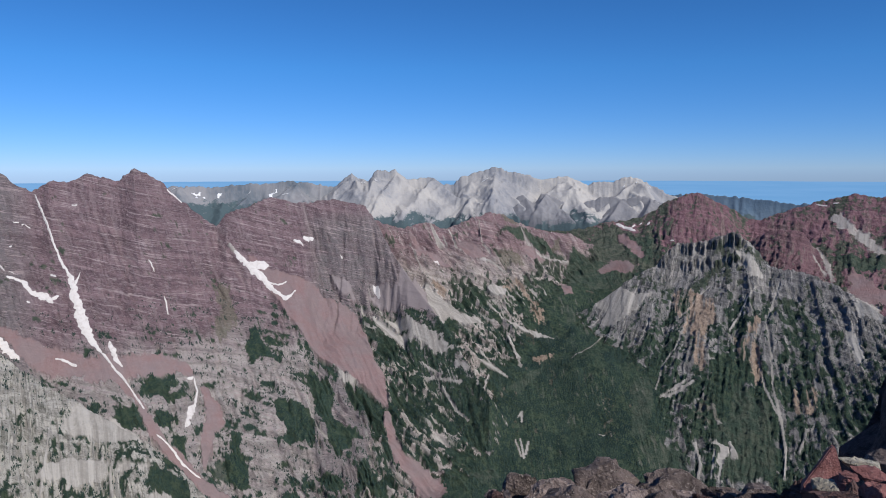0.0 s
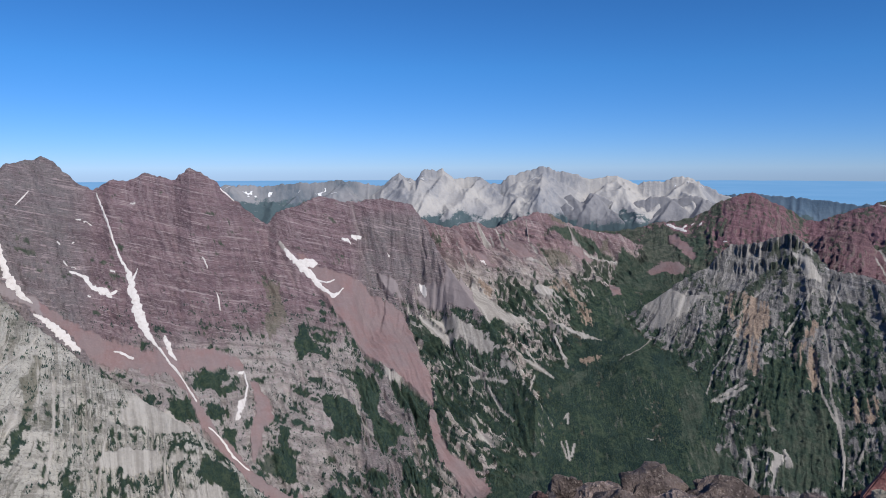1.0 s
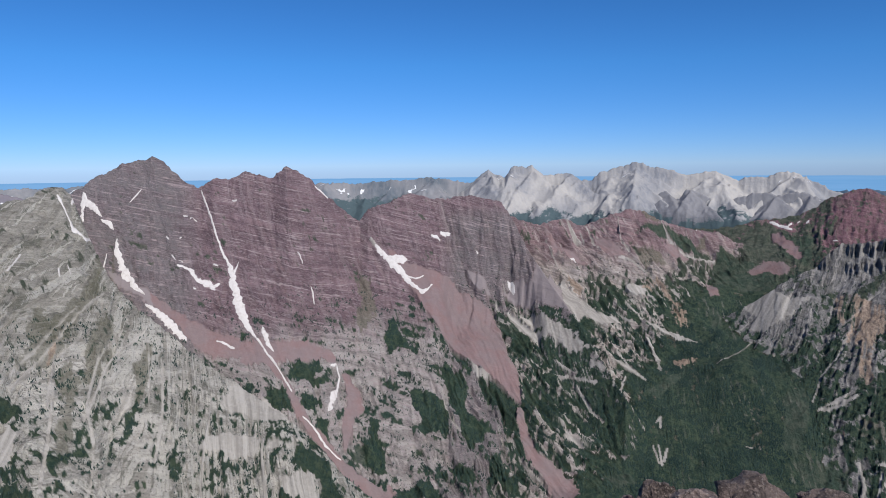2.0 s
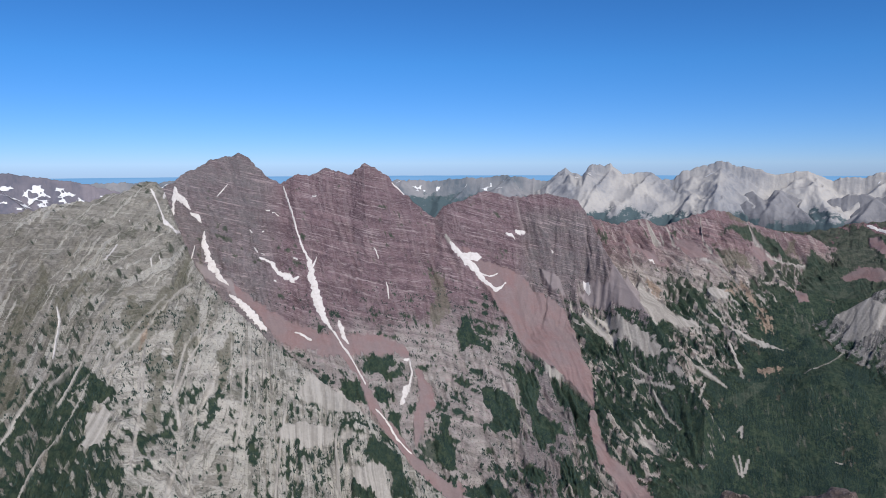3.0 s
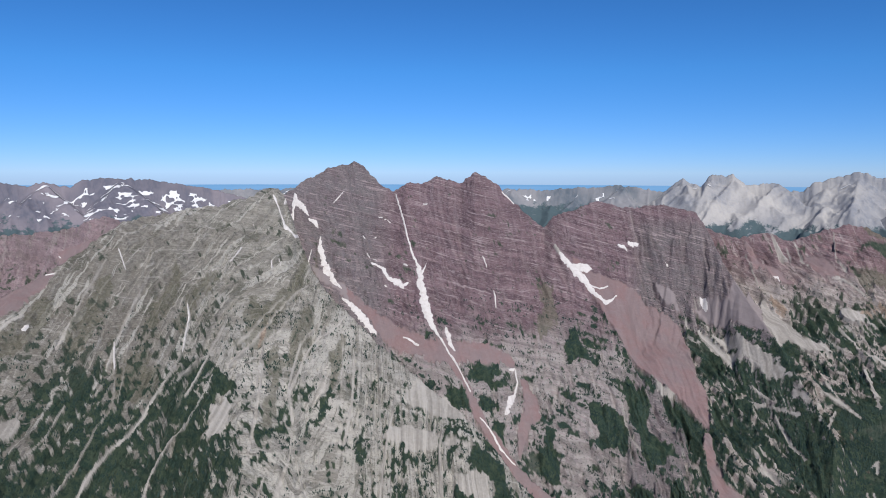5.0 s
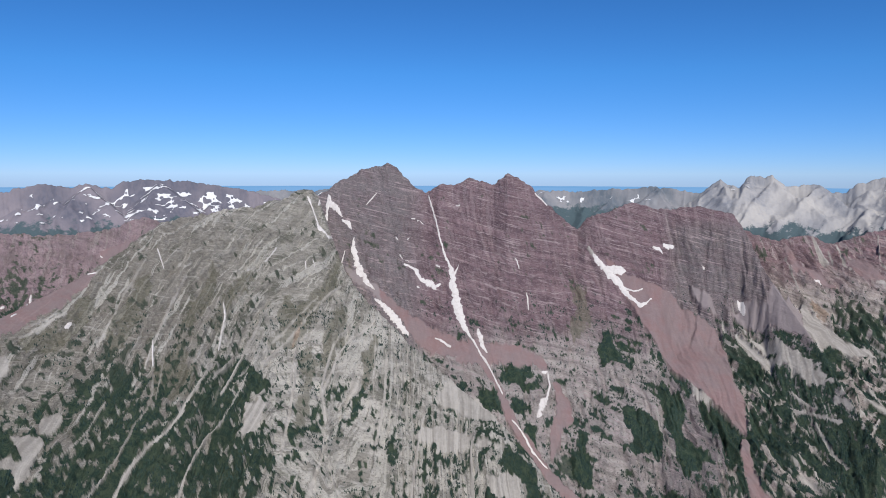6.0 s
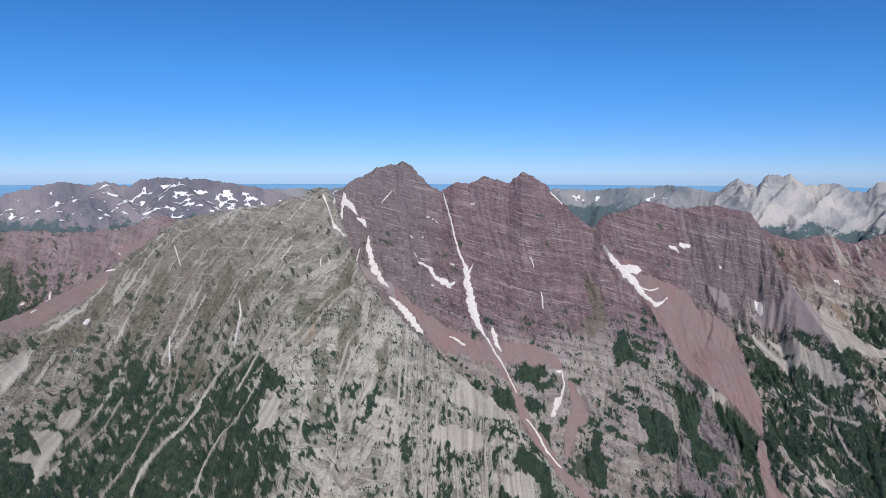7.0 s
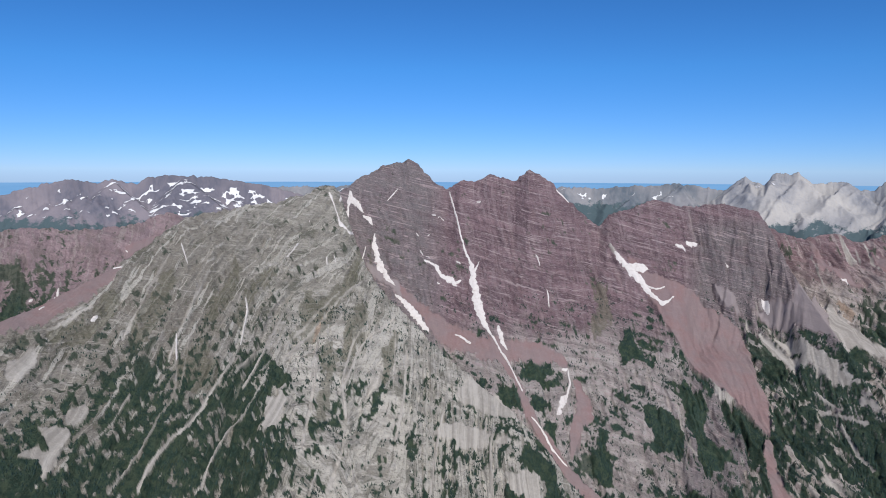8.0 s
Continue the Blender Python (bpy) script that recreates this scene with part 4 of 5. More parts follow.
# loose rubble gathers in the gullies
loose = np.select([which == k for k in range(VALLEY + 1)], [0.35 + 0 * GZ, 1.0 + 0 * GZ, 0.3 + 0 * GZ, 0.62 + 0 * GZ, 0.3 + 0 * GZ, 0.85 + 0 * GZ, 0.5 + 0 * GZ, 0 * GZ])
chute = smooth(0.50, 0.72, gully * 0.75 + 0.35 * (fbm(GX / 60, GY / 60, 3, 3) - 0.3)) * loose * smooth(-60, -260, GZ)
lush = np.select([which == k for k in range(VALLEY + 1)],
                 [smooth(-440, -760, GZ) * 0.40 + 0.55 * smooth(-8, -4, bearing) * smooth(-600, -760, GZ),   # twin_peaks
                  smooth(-390, -640, GZ) * 0.66 + 0.08,   # red_ridge
                  0.36 + 0.55 * smooth(19, 16.5, bearing) + 0.3 * smooth(-330, -430, GZ),   # pass_ridge
                  smooth(-480, -620, GZ) * 0.22 + smooth(-620, -820, GZ) * 0.42 + 0.16 + 0.15 * smooth(0.5, 0.75, gully) * smooth(-420, -600, GZ),   # ribbed_mountain
                  0.14 + 0 * GZ,                    # red_hill
                  smooth(-430, -900, GZ) * 0.30 + 0.12 + smooth(-39, -50, bearing) * (0.29 * smooth(-360, -540, GZ) + (0.20 + 0.14 * smooth(-52, -57, bearing)) * smooth(-560, -720, GZ)),   # grey_spur
                  0.22 + 0.4 * smooth(-420, -600, GZ),   # red_mountain
                  1.1 + 0 * GZ])
mixed = np.where(which == 0, 0.28 * patch + 0.40 * beds + 0.32 * speck, np.where(which == 5, 0.26 * patch + 0.28 * falls + 0.46 * speck, 0.32 * patch + 0.30 * falls + 0.38 * speck))
mixed = 0.5 + 1.6 * (mixed - 0.5)
turf = smooth(0.60, 0.54, mixed + 0.35 - lush * 0.47)
turf = np.maximum(turf, smooth(0.45, 0.6, meadow * 0.6 + 0.6 * (0.62 - 0.6 * speck)) * meadow)
rubble = np.maximum.reduce([rubble, chute * (1 - 0.5 * turf), slabs])
bare = np.maximum.reduce([rust, rubble, ochre, snowy])
turf = turf * (1 - bare) * smooth(700, 1300, R)
wood = turf * np.where((which == 1) | (which == VALLEY), smooth(-600, -760, GZ), np.where(which == 6, smooth(-520, -640, GZ), smooth(-380, -560, GZ))) * (R > 1300) * (1 - glade)
turf = np.maximum(turf, glade * (1 - bare))

ash = np.select([which == 0, which == 5], [np.maximum(smooth(-30.5, -33.5, bearing), smooth(-12, -9.8, bearing) * smooth(-185, -265, GZ)), smooth(-44, -54, bearing)], 0.0)
ATTRS = {"sward": sward * (1 - 0.7 * bare), "ash": ash, "streak": streak, "side": side, "rust": rust, "rubble": rubble, "ochre": ochre, "turf": turf, "glade": glade, "lilac": smooth(0.3, 0.7, lilac)}
na, nr = GX.shape
index = np.arange(na * nr).reshape(na, nr)
quads = np.stack([index[:-1, :-1], index[:-1, 1:], index[1:, 1:], index[1:, :-1]], -1).reshape(-1, 4)[:, ::-1]
owner = which[:-1, :-1].reshape(-1)
owner = np.where(R[:-1, :-1].reshape(-1) > 4360, VALLEY, owner)
flat = np.stack([GX, GY, GZ], -1).reshape(-1, 3)


def sheet(name, faces, material, attrs=True, points=None):
    """A mesh from the faces of the ground that belong to one mountain."""
    points = flat if points is None else points
    used, back = np.unique(faces, return_inverse=True)
    me = bpy.data.meshes.new(name)
    me.vertices.add(len(used))
    me.vertices.foreach_set("co", points[used].astype(np.float32).ravel())
    me.loops.add(faces.size)
    me.loops.foreach_set("vertex_index", back.ravel().astype(np.int32))
    me.polygons.add(len(faces))
    me.polygons.foreach_set("loop_start", np.arange(0, faces.size, faces.shape[1], dtype=np.int32))
    me.polygons.foreach_set("use_smooth", np.ones(len(faces), bool))
    me.update(calc_edges=True)
    if attrs:
        for key, values in ATTRS.items():
            me.attributes.new(key, "FLOAT", "POINT").data.foreach_set("value", values.ravel()[used].astype(np.float32))
    me.materials.append(material)
    return new(name, me)


ABOUT = {
    "twin_peaks": ("twin_peak_mountain", "maroon layered rock mountain with two sharp summits and snow gullies"),
    "red_ridge": ("red_ridge", "weathered red and buff ridge with scree gullies above green benches"),
    "pass_ridge": ("red_summit_ridge", "dark red summit ridge with green flanks above a pass"),
    "ribbed_mountain": ("ribbed_mountain", "grey ribbed limestone mountain with forested foot and shaded gullies"),
    "red_hill": ("red_hill", "dark red rocky hill behind the grey ribbed mountain"),
    "grey_spur": ("grey_spur", "grey-green rock spur streaked with pale scree chutes and scattered trees"),
    "red_mountain": ("red_mountain", "low red scree mountain with green hollows behind the grey spur"),
}
TELL = {"rock_face": "", "meadow": "dark green turf patch", "ochre_outcrop": "ochre and buff bare rock", "pale_scree": "pale grey scree chute", "red_scree": "dull red scree slope", "grey_scree": "lilac-grey scree apron"}
piece = covered[:-1, :-1].reshape(-1)
for k, key in enumerate(NAMES):
    name, label = ABOUT[key]
    peak = new(name)
    high = np.argmax(np.where(which == k, GZ, -9999))
    peak.location = flat[high]
    tagged(peak, label, "mountain")
    mine = owner == k
    for one in np.unique(piece[mine]):
        if one == 0:
            continue
        spread = (mine & (piece == one)).reshape(na - 1, nr - 1)
        i0, j0 = (int(v.min()) for v in np.nonzero(spread))
        i1, j1 = (int(v.max()) + 1 for v in np.nonzero(spread))
        surface = SURFACE[one]
        for cells in blobs(spread[i0:i1, j0:j1]):
            ci, cj = np.array(cells).T
            cell = (ci + i0) * (nr - 1) + cj + j0
            if len(cells) < 40:
                piece[cell] = 0
                continue
            ob = sheet(surface, quads[cell], ROCK[key])
            ob.parent, ob.matrix_parent_inverse = peak, Matrix.Translation(-peak.location)
            tagged(ob, TELL[surface])
    face = sheet("rock_face", quads[mine & (piece == 0)], ROCK[key])
    face.parent, face.matrix_parent_inverse = peak, Matrix.Translation(-peak.location)
close = R[:-1, :-1].reshape(-1) < 14
tagged(sheet("ground", quads[(owner == VALLEY) & ~close], ROCK["ground"]), "steep valley ground under forest and summit rock", "ground", kind="structure")


def drape(x, y):
    """The height of the ground sheet itself at a place in the finely meshed part."""
    a, r = np.degrees(np.arctan2(x, y)), np.hypot(x, y)
    i = np.clip((a + 70) / STEP_A + 44, 0, na - 1.001)
    j = np.interp(r, rings, np.arange(nr))
    i0, j0 = i.astype(int), np.minimum(j.astype(int), nr - 2)
    fi, fj = i - i0, j - j0
    return (GZ[i0, j0] * (1 - fi) + GZ[i0 + 1, j0] * fi) * (1 - fj) + (GZ[i0, j0 + 1] * (1 - fi) + GZ[i0 + 1, j0 + 1] * fi) * fj


# ---- snow left in the gullies ----
OLD_SNOW = snow_material()


def snow_patch(pts, seed):
    """A tongue of old snow along a course, ragged at its edge and thicker in the middle."""
    pts = np.array(pts, float)
    step = np.concatenate([[0], np.cumsum(np.hypot(*np.diff(pts[:, :2], axis=0).T))])
    n = max(8, int(step[-1] / 2.5))
    s = np.linspace(0, step[-1], n)
    cx, cy, cw = (np.interp(s, step, pts[:, k]) for k in range(3))
    tx, ty = np.gradient(cx), np.gradient(cy)
    size = np.hypot(tx, ty) + 1e-6
    nx, ny = -ty / size, tx / size
    v = np.linspace(-1, 1, 9)
    ends = np.clip(np.minimum(s, step[-1] - s) / (cw * 0.8 + 1) + 0.15, 0, 1) ** 0.6
    ragged = [cw * ends * 0.8 * (0.25 + 0.72 * fbm(s / 34 + 31 * seed, s * 0 + k * 7.7, 2, seed + k) + 0.85 * (fbm(s / 9 + 3 * seed, s * 0 + k * 5.1, 4, seed + k) - 0.5)) for k in (0, 1)]
    wide = np.where(v[None, :] < 0, ragged[0][:, None], ragged[1][:, None])
    x, y = cx[:, None] + nx[:, None] * v * wide, cy[:, None] + ny[:, None] * v * wide
    z = drape(x, y) + 0.6 + 3.0 * (1 - v[None, :] ** 2)
    z[0, :], z[-1, :] = z[0, :] - 1, z[-1, :] - 1
    idx = np.arange(x.size).reshape(x.shape)
    faces = np.stack([idx[:-1, :-1], idx[1:, :-1], idx[1:, 1:], idx[:-1, 1:]], -1).reshape(-1, 4)
    top = np.stack([x, y, z], -1).reshape(-1, 3)
    ob = sheet("snow_patch", faces, OLD_SNOW, False, top)
    return tagged(ob, "patch of old white snow lying in a rocky gully", "snow patch", "snow patches on the mountains")


for k, pts in enumerate(SNOW):
    snow_patch(pts, k)


# ---- conifers ----
NEEDLES = needles_material()


def forest(name, label, spots):
    """Conifers by the thousand: each a crooked two-tier spire of needles."""
    count = len(spots)
    if not count:
        return
    rnd = np.random.RandomState(count)
    high = rnd.uniform(3.5, 8.5, count)
    spread = high * rnd.uniform(0.24, 0.38, count)
    turn = rnd.uniform(0, 6.28, count)
    tiers = []
    for base, top, width in ((0.02, 0.66, 1.0), (0.38, 1.0, 0.66)):
        for k in range(5):
            ang = turn + k * 1.2566 + base
            wob = rnd.uniform(0.7, 1.25, count) * width * spread
            tiers.append(np.stack([spots[:, 0] + np.cos(ang) * wob, spots[:, 1] + np.sin(ang) * wob, spots[:, 2] + high * (base + rnd.uniform(-0.03, 0.06, count))], -1))
        tiers.append(np.stack([spots[:, 0] + rnd.uniform(-0.3, 0.3, count), spots[:, 1] + rnd.uniform(-0.3, 0.3, count), spots[:, 2] + high * top], -1))
    points = np.stack(tiers, 1)
    one = np.array([(k + o, (k + 1) % 5 + o, 5 + o) for o in (0, 6) for k in range(5)])
    faces = (np.arange(count)[:, None, None] * 12 + one[None]).reshape(-1, 3)
    ob = sheet(name, faces, NEEDLES, False, points.reshape(-1, 3))
    tagged(ob, label, "trees", kind="stuff")


# loose stands on the open rock, strung out down the slope or along the beds
stands = smooth(0.585, 0.63, 0.5 * np.where(which == 0, fbm(side / 60, dip / 8, 3, 2), fbm(side / 16, dip / 55, 3, 2)) + 0.5 * fbm(GX / 13, GY / 13, 3, 7)) * np.select([which == 5, which == 0, which == 3, which == 1], [smooth(-400, -540, GZ) * (0.6 + 0.4 * smooth(-47, -42, bearing)), 0.8 * smooth(-470, -600, GZ), 0.35 * smooth(-330, -450, GZ), 0.5 * smooth(-430, -540, GZ)], 0.0) * (1 - bare)
area = np.radians(STEP_A) * R * np.gradient(rings)[None, :]
dense = np.clip(wood * smooth(0.42, 0.60, fbm(GX / 60, GY / 60, 4, 5) + 0.11 * smooth(-600, -900, GZ) - 0.06 * (which == VALLEY) + 0.10 * (which == 3)), 0, 1) * np.where(which == 5, 0.4, np.where(which == 3, 0.35, 1.0))
dense = np.maximum(dense, stands)
inside = (bearing > -67) & (bearing < 36) & (R > 1500) & (R < 4200)
chance = np.where(inside, dense * area / TREE_AREA, 0)
picked = np.random.RandomState(5).rand(*chance.shape) < chance
for k in range(VALLEY + 1):
    sel = picked & (which == k)
    spots = np.stack([GX[sel], GY[sel], GZ[sel]], -1)
    spots[:, :2] += np.random.RandomState(k).uniform(-2, 2, (len(spots), 2))
    forest("conifers", "dark green conifers thinning out up the slope", spots)


# ---- the far ranges and the plains ----
def rounded(points, faces):
    """Draws a patch's corners in, so that its outline runs smooth."""
    for _ in range(3):
        total, count = np.zeros_like(points), np.zeros(len(points))
        for k in range(4):
            for m in (1, 3):
                np.add.at(total, faces[:, k], points[faces[:, (k + m) % 4]])
                np.add.at(count, faces[:, k], 1)
        points = 0.4 * points + 0.6 * total / count[:, None]
    return points


def far_range(name, label, rows, reach, fall, gap, high, material, drifts=0.0, lowest=-230):
    a0, a1 = rows[0][0], rows[-1][0]
    a = np.arange(a0, a1, 0.08)
    s = np.linspace(-0.15, 1, 90)
    aa, ss = np.meshgrid(a, s, indexing="ij")
    rc = 4650 + 0 * aa if len(rows[0]) < 3 else column(rows, aa, 2)
    across = np.radians(aa) * rc
    zc = np.tan(np.radians(column(rows, aa, 1))) * rc + 18 * (fbm(across / 30, across * 0, 5, 2) - 0.5) + 16 * (crease(across / 34, across * 0 + 2.5, 5) - 0.6) + 8 * (crease(across / 13, across * 0 + 1.5, 3) - 0.6)
    d = ss * reach
    warp = 70 * (fbm(across / 90, d / 90, 3, 6) - 0.5)
    rib, weight = 0.0, 1.0
    for k, share in enumerate((0.50, 0.28, 0.14, 0.08)):   # each finer set of spurs springs from the coarser one
        one = crease((across + (0.5, -0.6, 0.4, -0.3)[k] * d + warp) / gap * 2.1 ** k + 3.7 * k, (d + 0.5 * warp) / gap * 0.55 * 2.1 ** k, k + 1) ** 1.4
        rib = rib + share * one * (0.45 + 0.55 * weight)
        weight = one
    z = zc - np.where(d > 0, fall * (np.abs(ss) ** 0.6), -d * 1.2) + high * (rib - 0.7) * smooth(0, 0.25, ss)
    # summits and lower tops stand out as rough pyramids with spurs
    rnd = np.random.RandomState(len(rows))
    tops = [(q[0], 0.0, 0.0) for p, q, s in zip(rows, rows[1:], rows[2:]) if q[1] > p[1] and q[1] > s[1]]
    tops += [(rnd.uniform(a0, a1), rnd.uniform(60, 0.55 * reach), rnd.uniform(30, 90)) for _ in range(int((a1 - a0) * 0.7))]
    mass = np.full(z.shape, -2000.0)
    for at, out, under in tops:
        dist_x, dist_d = across - np.radians(at) * 4650, d - out + 0.4 * warp
        peak = np.tan(np.radians(column(rows, np.array(at), 1))) * 4650 - under - 0.55 * out
        turn = np.arctan2(dist_d, dist_x)
        steep = 0.72 * (1 + 0.30 * np.abs(np.sin(2.5 * turn + rnd.uniform(0, 3))) - 0.12)
        mass = np.maximum(mass, peak - steep * np.hypot(dist_x, dist_d))
    mass = np.minimum(mass + 0.28 * high * (rib - 0.6), zc - 0.3 * d)
    z = np.where(d > 0, np.maximum(z, mass), z)
    z = z - 0.9 * fall * smooth(0.72, 1.0, ss)
    r = rc - d - 12 * (rib - 0.5) * smooth(0, 0.3, ss)
    pts = np.stack([np.sin(np.radians(aa)) * r, np.cos(np.radians(aa)) * r, z], -1).reshape(-1, 3)
    idx = np.arange(aa.size).reshape(aa.shape)
    faces = np.stack([idx[:-1, :-1], idx[1:, :-1], idx[1:, 1:], idx[:-1, 1:]], -1).reshape(-1, 4)
    # snow lies in the hollows, drift by drift
    hold = 0.8 * fbm((across + 0.6 * d) / 40, d / 17, 4, 3) + 0.2 * fbm(across / 260, d / 150, 2, 5)
    snow = (hold > drifts) & (z > lowest) & (ss > 0.02) if drifts else np.zeros(z.shape, bool)
    found = blobs(snow)
    ob = tagged(sheet(name, faces, material, False, pts), label, "mountain range")
    grid = pts.reshape(aa.shape + (3,))
    lift = np.array([0, 0, 5.0])
    for cells in sorted(found, key=len)[::-1][:150]:
        if len(cells) < 5:
            break
        quad = [(p, q) for p, q in cells if p + 1 < aa.shape[0] and q + 1 < aa.shape[1]]
        corner = np.array([[grid[p, q], grid[p + 1, q], grid[p + 1, q + 1], grid[p, q + 1]] for p, q in quad]) + lift
        keys, back = np.unique(corner.reshape(-1, 3).round(3), axis=0, return_inverse=True)
        keys = rounded(keys, back.reshape(-1, 4))
        field = sheet("snow_field", back.reshape(-1, 4), FAR_SNOW, False, keys)
        field.parent = ob
        tagged(field, "far white snow field")
    return ob


def far_snow():
    n = Nodes("far_snow")
    return n.finish(n.mix(n.band(n.noise(n.place(), 0.05, 4), 0.4, 0.7), (0.66, 0.67, 0.70), (0.52, 0.53, 0.56)), 0.7)


FAR_SNOW = far_snow()


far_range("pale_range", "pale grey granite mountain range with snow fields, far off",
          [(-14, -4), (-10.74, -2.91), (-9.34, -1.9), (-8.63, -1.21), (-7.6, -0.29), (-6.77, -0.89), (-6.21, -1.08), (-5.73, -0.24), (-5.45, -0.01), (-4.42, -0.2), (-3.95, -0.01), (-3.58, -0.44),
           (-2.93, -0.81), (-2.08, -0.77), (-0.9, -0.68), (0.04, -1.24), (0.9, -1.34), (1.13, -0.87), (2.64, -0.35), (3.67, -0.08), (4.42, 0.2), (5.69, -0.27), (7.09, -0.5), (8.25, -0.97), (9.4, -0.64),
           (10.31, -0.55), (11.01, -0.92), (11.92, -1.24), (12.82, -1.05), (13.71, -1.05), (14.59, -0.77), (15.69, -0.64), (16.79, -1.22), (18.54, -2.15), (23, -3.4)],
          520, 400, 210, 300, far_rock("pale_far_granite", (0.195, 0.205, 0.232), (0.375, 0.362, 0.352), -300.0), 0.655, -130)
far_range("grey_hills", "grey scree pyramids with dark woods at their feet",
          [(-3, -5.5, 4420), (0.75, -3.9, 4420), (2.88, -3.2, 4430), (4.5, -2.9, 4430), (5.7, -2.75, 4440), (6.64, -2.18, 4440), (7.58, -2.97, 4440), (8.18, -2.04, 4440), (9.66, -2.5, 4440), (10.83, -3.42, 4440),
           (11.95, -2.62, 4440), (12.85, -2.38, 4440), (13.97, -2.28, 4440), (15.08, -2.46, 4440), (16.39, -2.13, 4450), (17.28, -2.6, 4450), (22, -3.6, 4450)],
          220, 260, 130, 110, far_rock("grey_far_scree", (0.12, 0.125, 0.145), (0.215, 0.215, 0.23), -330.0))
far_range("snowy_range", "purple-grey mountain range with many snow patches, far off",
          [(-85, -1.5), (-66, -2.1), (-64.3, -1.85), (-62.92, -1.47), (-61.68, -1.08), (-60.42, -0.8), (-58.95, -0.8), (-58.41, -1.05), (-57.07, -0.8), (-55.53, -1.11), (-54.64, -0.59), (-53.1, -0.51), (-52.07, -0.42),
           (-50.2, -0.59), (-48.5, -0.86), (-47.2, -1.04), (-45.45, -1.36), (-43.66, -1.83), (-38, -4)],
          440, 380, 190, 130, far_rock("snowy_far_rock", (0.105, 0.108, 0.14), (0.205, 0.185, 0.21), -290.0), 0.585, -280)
# distance haze is painted into these blue-grey rock colours
far_range("hazy_range", "low grey and green far hills with haze painted into their colour",
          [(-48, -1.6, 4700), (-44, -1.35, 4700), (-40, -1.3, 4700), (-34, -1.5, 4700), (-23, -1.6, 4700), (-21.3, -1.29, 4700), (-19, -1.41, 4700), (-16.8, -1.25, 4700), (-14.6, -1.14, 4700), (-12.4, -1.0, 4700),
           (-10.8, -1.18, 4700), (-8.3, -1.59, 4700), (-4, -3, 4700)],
          360, 330, 150, 130, far_rock("haze_tinted_far_rock", (0.095, 0.118, 0.145), (0.235, 0.235, 0.25), -215.0), 0.64, -190)
# the blue of far air is painted into the woods' colour
far_range("haze_blue_hills", "dark wooded hills in the distance, painted haze-blue",
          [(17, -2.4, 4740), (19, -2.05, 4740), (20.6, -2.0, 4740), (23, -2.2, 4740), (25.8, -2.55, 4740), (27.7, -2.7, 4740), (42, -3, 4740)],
          250, 200, 260, 60, far_rock("haze_blue_far_woods", (0.06, 0.10, 0.15), (0.09, 0.13, 0.18)))


def plains():
    n = Nodes("plains_haze_glow")
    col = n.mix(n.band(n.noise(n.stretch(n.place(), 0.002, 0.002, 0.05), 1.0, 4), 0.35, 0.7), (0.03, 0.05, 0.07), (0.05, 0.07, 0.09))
    # blue emission stands in for the haze over the plains
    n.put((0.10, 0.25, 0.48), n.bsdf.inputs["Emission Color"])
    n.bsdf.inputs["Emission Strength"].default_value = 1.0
    mat = n.finish(col, 1.0)
    a = np.arange(-180, 180.1, 1.0)
    r = np.array([4745.0, 4800, 4860, 4900, 4930])
    el = np.array([-3.6, -2.6, -1.7, -1.2, -0.98])
    aa, rr = np.meshgrid(np.radians(a), r, indexing="ij")
    z = np.tan(np.radians(el))[None] * r[None] + 0 * aa + 4 * (fbm(aa * 60, rr / 40, 3, 1) - 0.5)
    pts = np.stack([np.sin(aa) * rr, np.cos(aa) * rr, z], -1).reshape(-1, 3)
    idx = np.arange(aa.size).reshape(aa.shape)
    faces = np.stack([idx[:-1, :-1], idx[:-1, 1:], idx[1:, 1:], idx[1:, :-1]], -1).reshape(-1, 4)[:, ::-1]
    tagged(sheet("backdrop", faces, mat, False, pts), "plains that reach the horizon, their blue haze added as a glow", "plain", kind="structure")


plains()


# ---- summit rocks in the foreground ----
def stone(name, dark, light, fleck, grit, relief=0.09):
    n = Nodes(name)
    p = n.place()
    grain = n.noise(p, 26.0, 4, 0.7)
    lump = n.noise(p, 5.0, 4, 0.6)
    col = n.mix(n.band(lump, 0.35, 0.65), dark, light)
    col = n.mix(n.math("MULTIPLY", n.band(grain, 0.54, 0.66), grit), col, fleck)
    col = n.mix(n.math("MULTIPLY", n.band(n.noise(p, 11.0, 4, 0.75), 0.58, 0.68), 0.7), col, tuple(0.3 * v for v in dark))
    n.bump(n.math("ADD", grain, n.math("MULTIPLY", lump, 2.0)), 1.0, relief)
    return n.finish(col, 0.9)


BROWN = stone("weathered_brown_stone", (0.085, 0.067, 0.063), (0.20, 0.158, 0.147), (0.36, 0.31, 0.285), 0.6)
PINK = stone("pinkish_stone", (0.15, 0.115, 0.107), (0.36, 0.285, 0.26), (0.52, 0.46, 0.42), 0.6)
RED = stone("fresh_red_stone", (0.15, 0.066, 0.063), (0.25, 0.118, 0.112), (0.36, 0.24, 0.22), 0.3, 0.03)
LICHEN = stone("lichened_pale_stone", (0.26, 0.23, 0.19), (0.46, 0.43, 0.36), (0.30, 0.29, 0.20), 0.6)
# dark red rock whose darkness also paints the shade of gaps and crag
DARK = stone("dark_maroon_shade_stone", (0.06, 0.035, 0.033), (0.14, 0.085, 0.08), (0.25, 0.2, 0.18), 0.4)

tagged(sheet("summit_ledge", quads[close], BROWN, False), "rough brown rock ledge of the summit underfoot", "rock ledge", kind="structure")


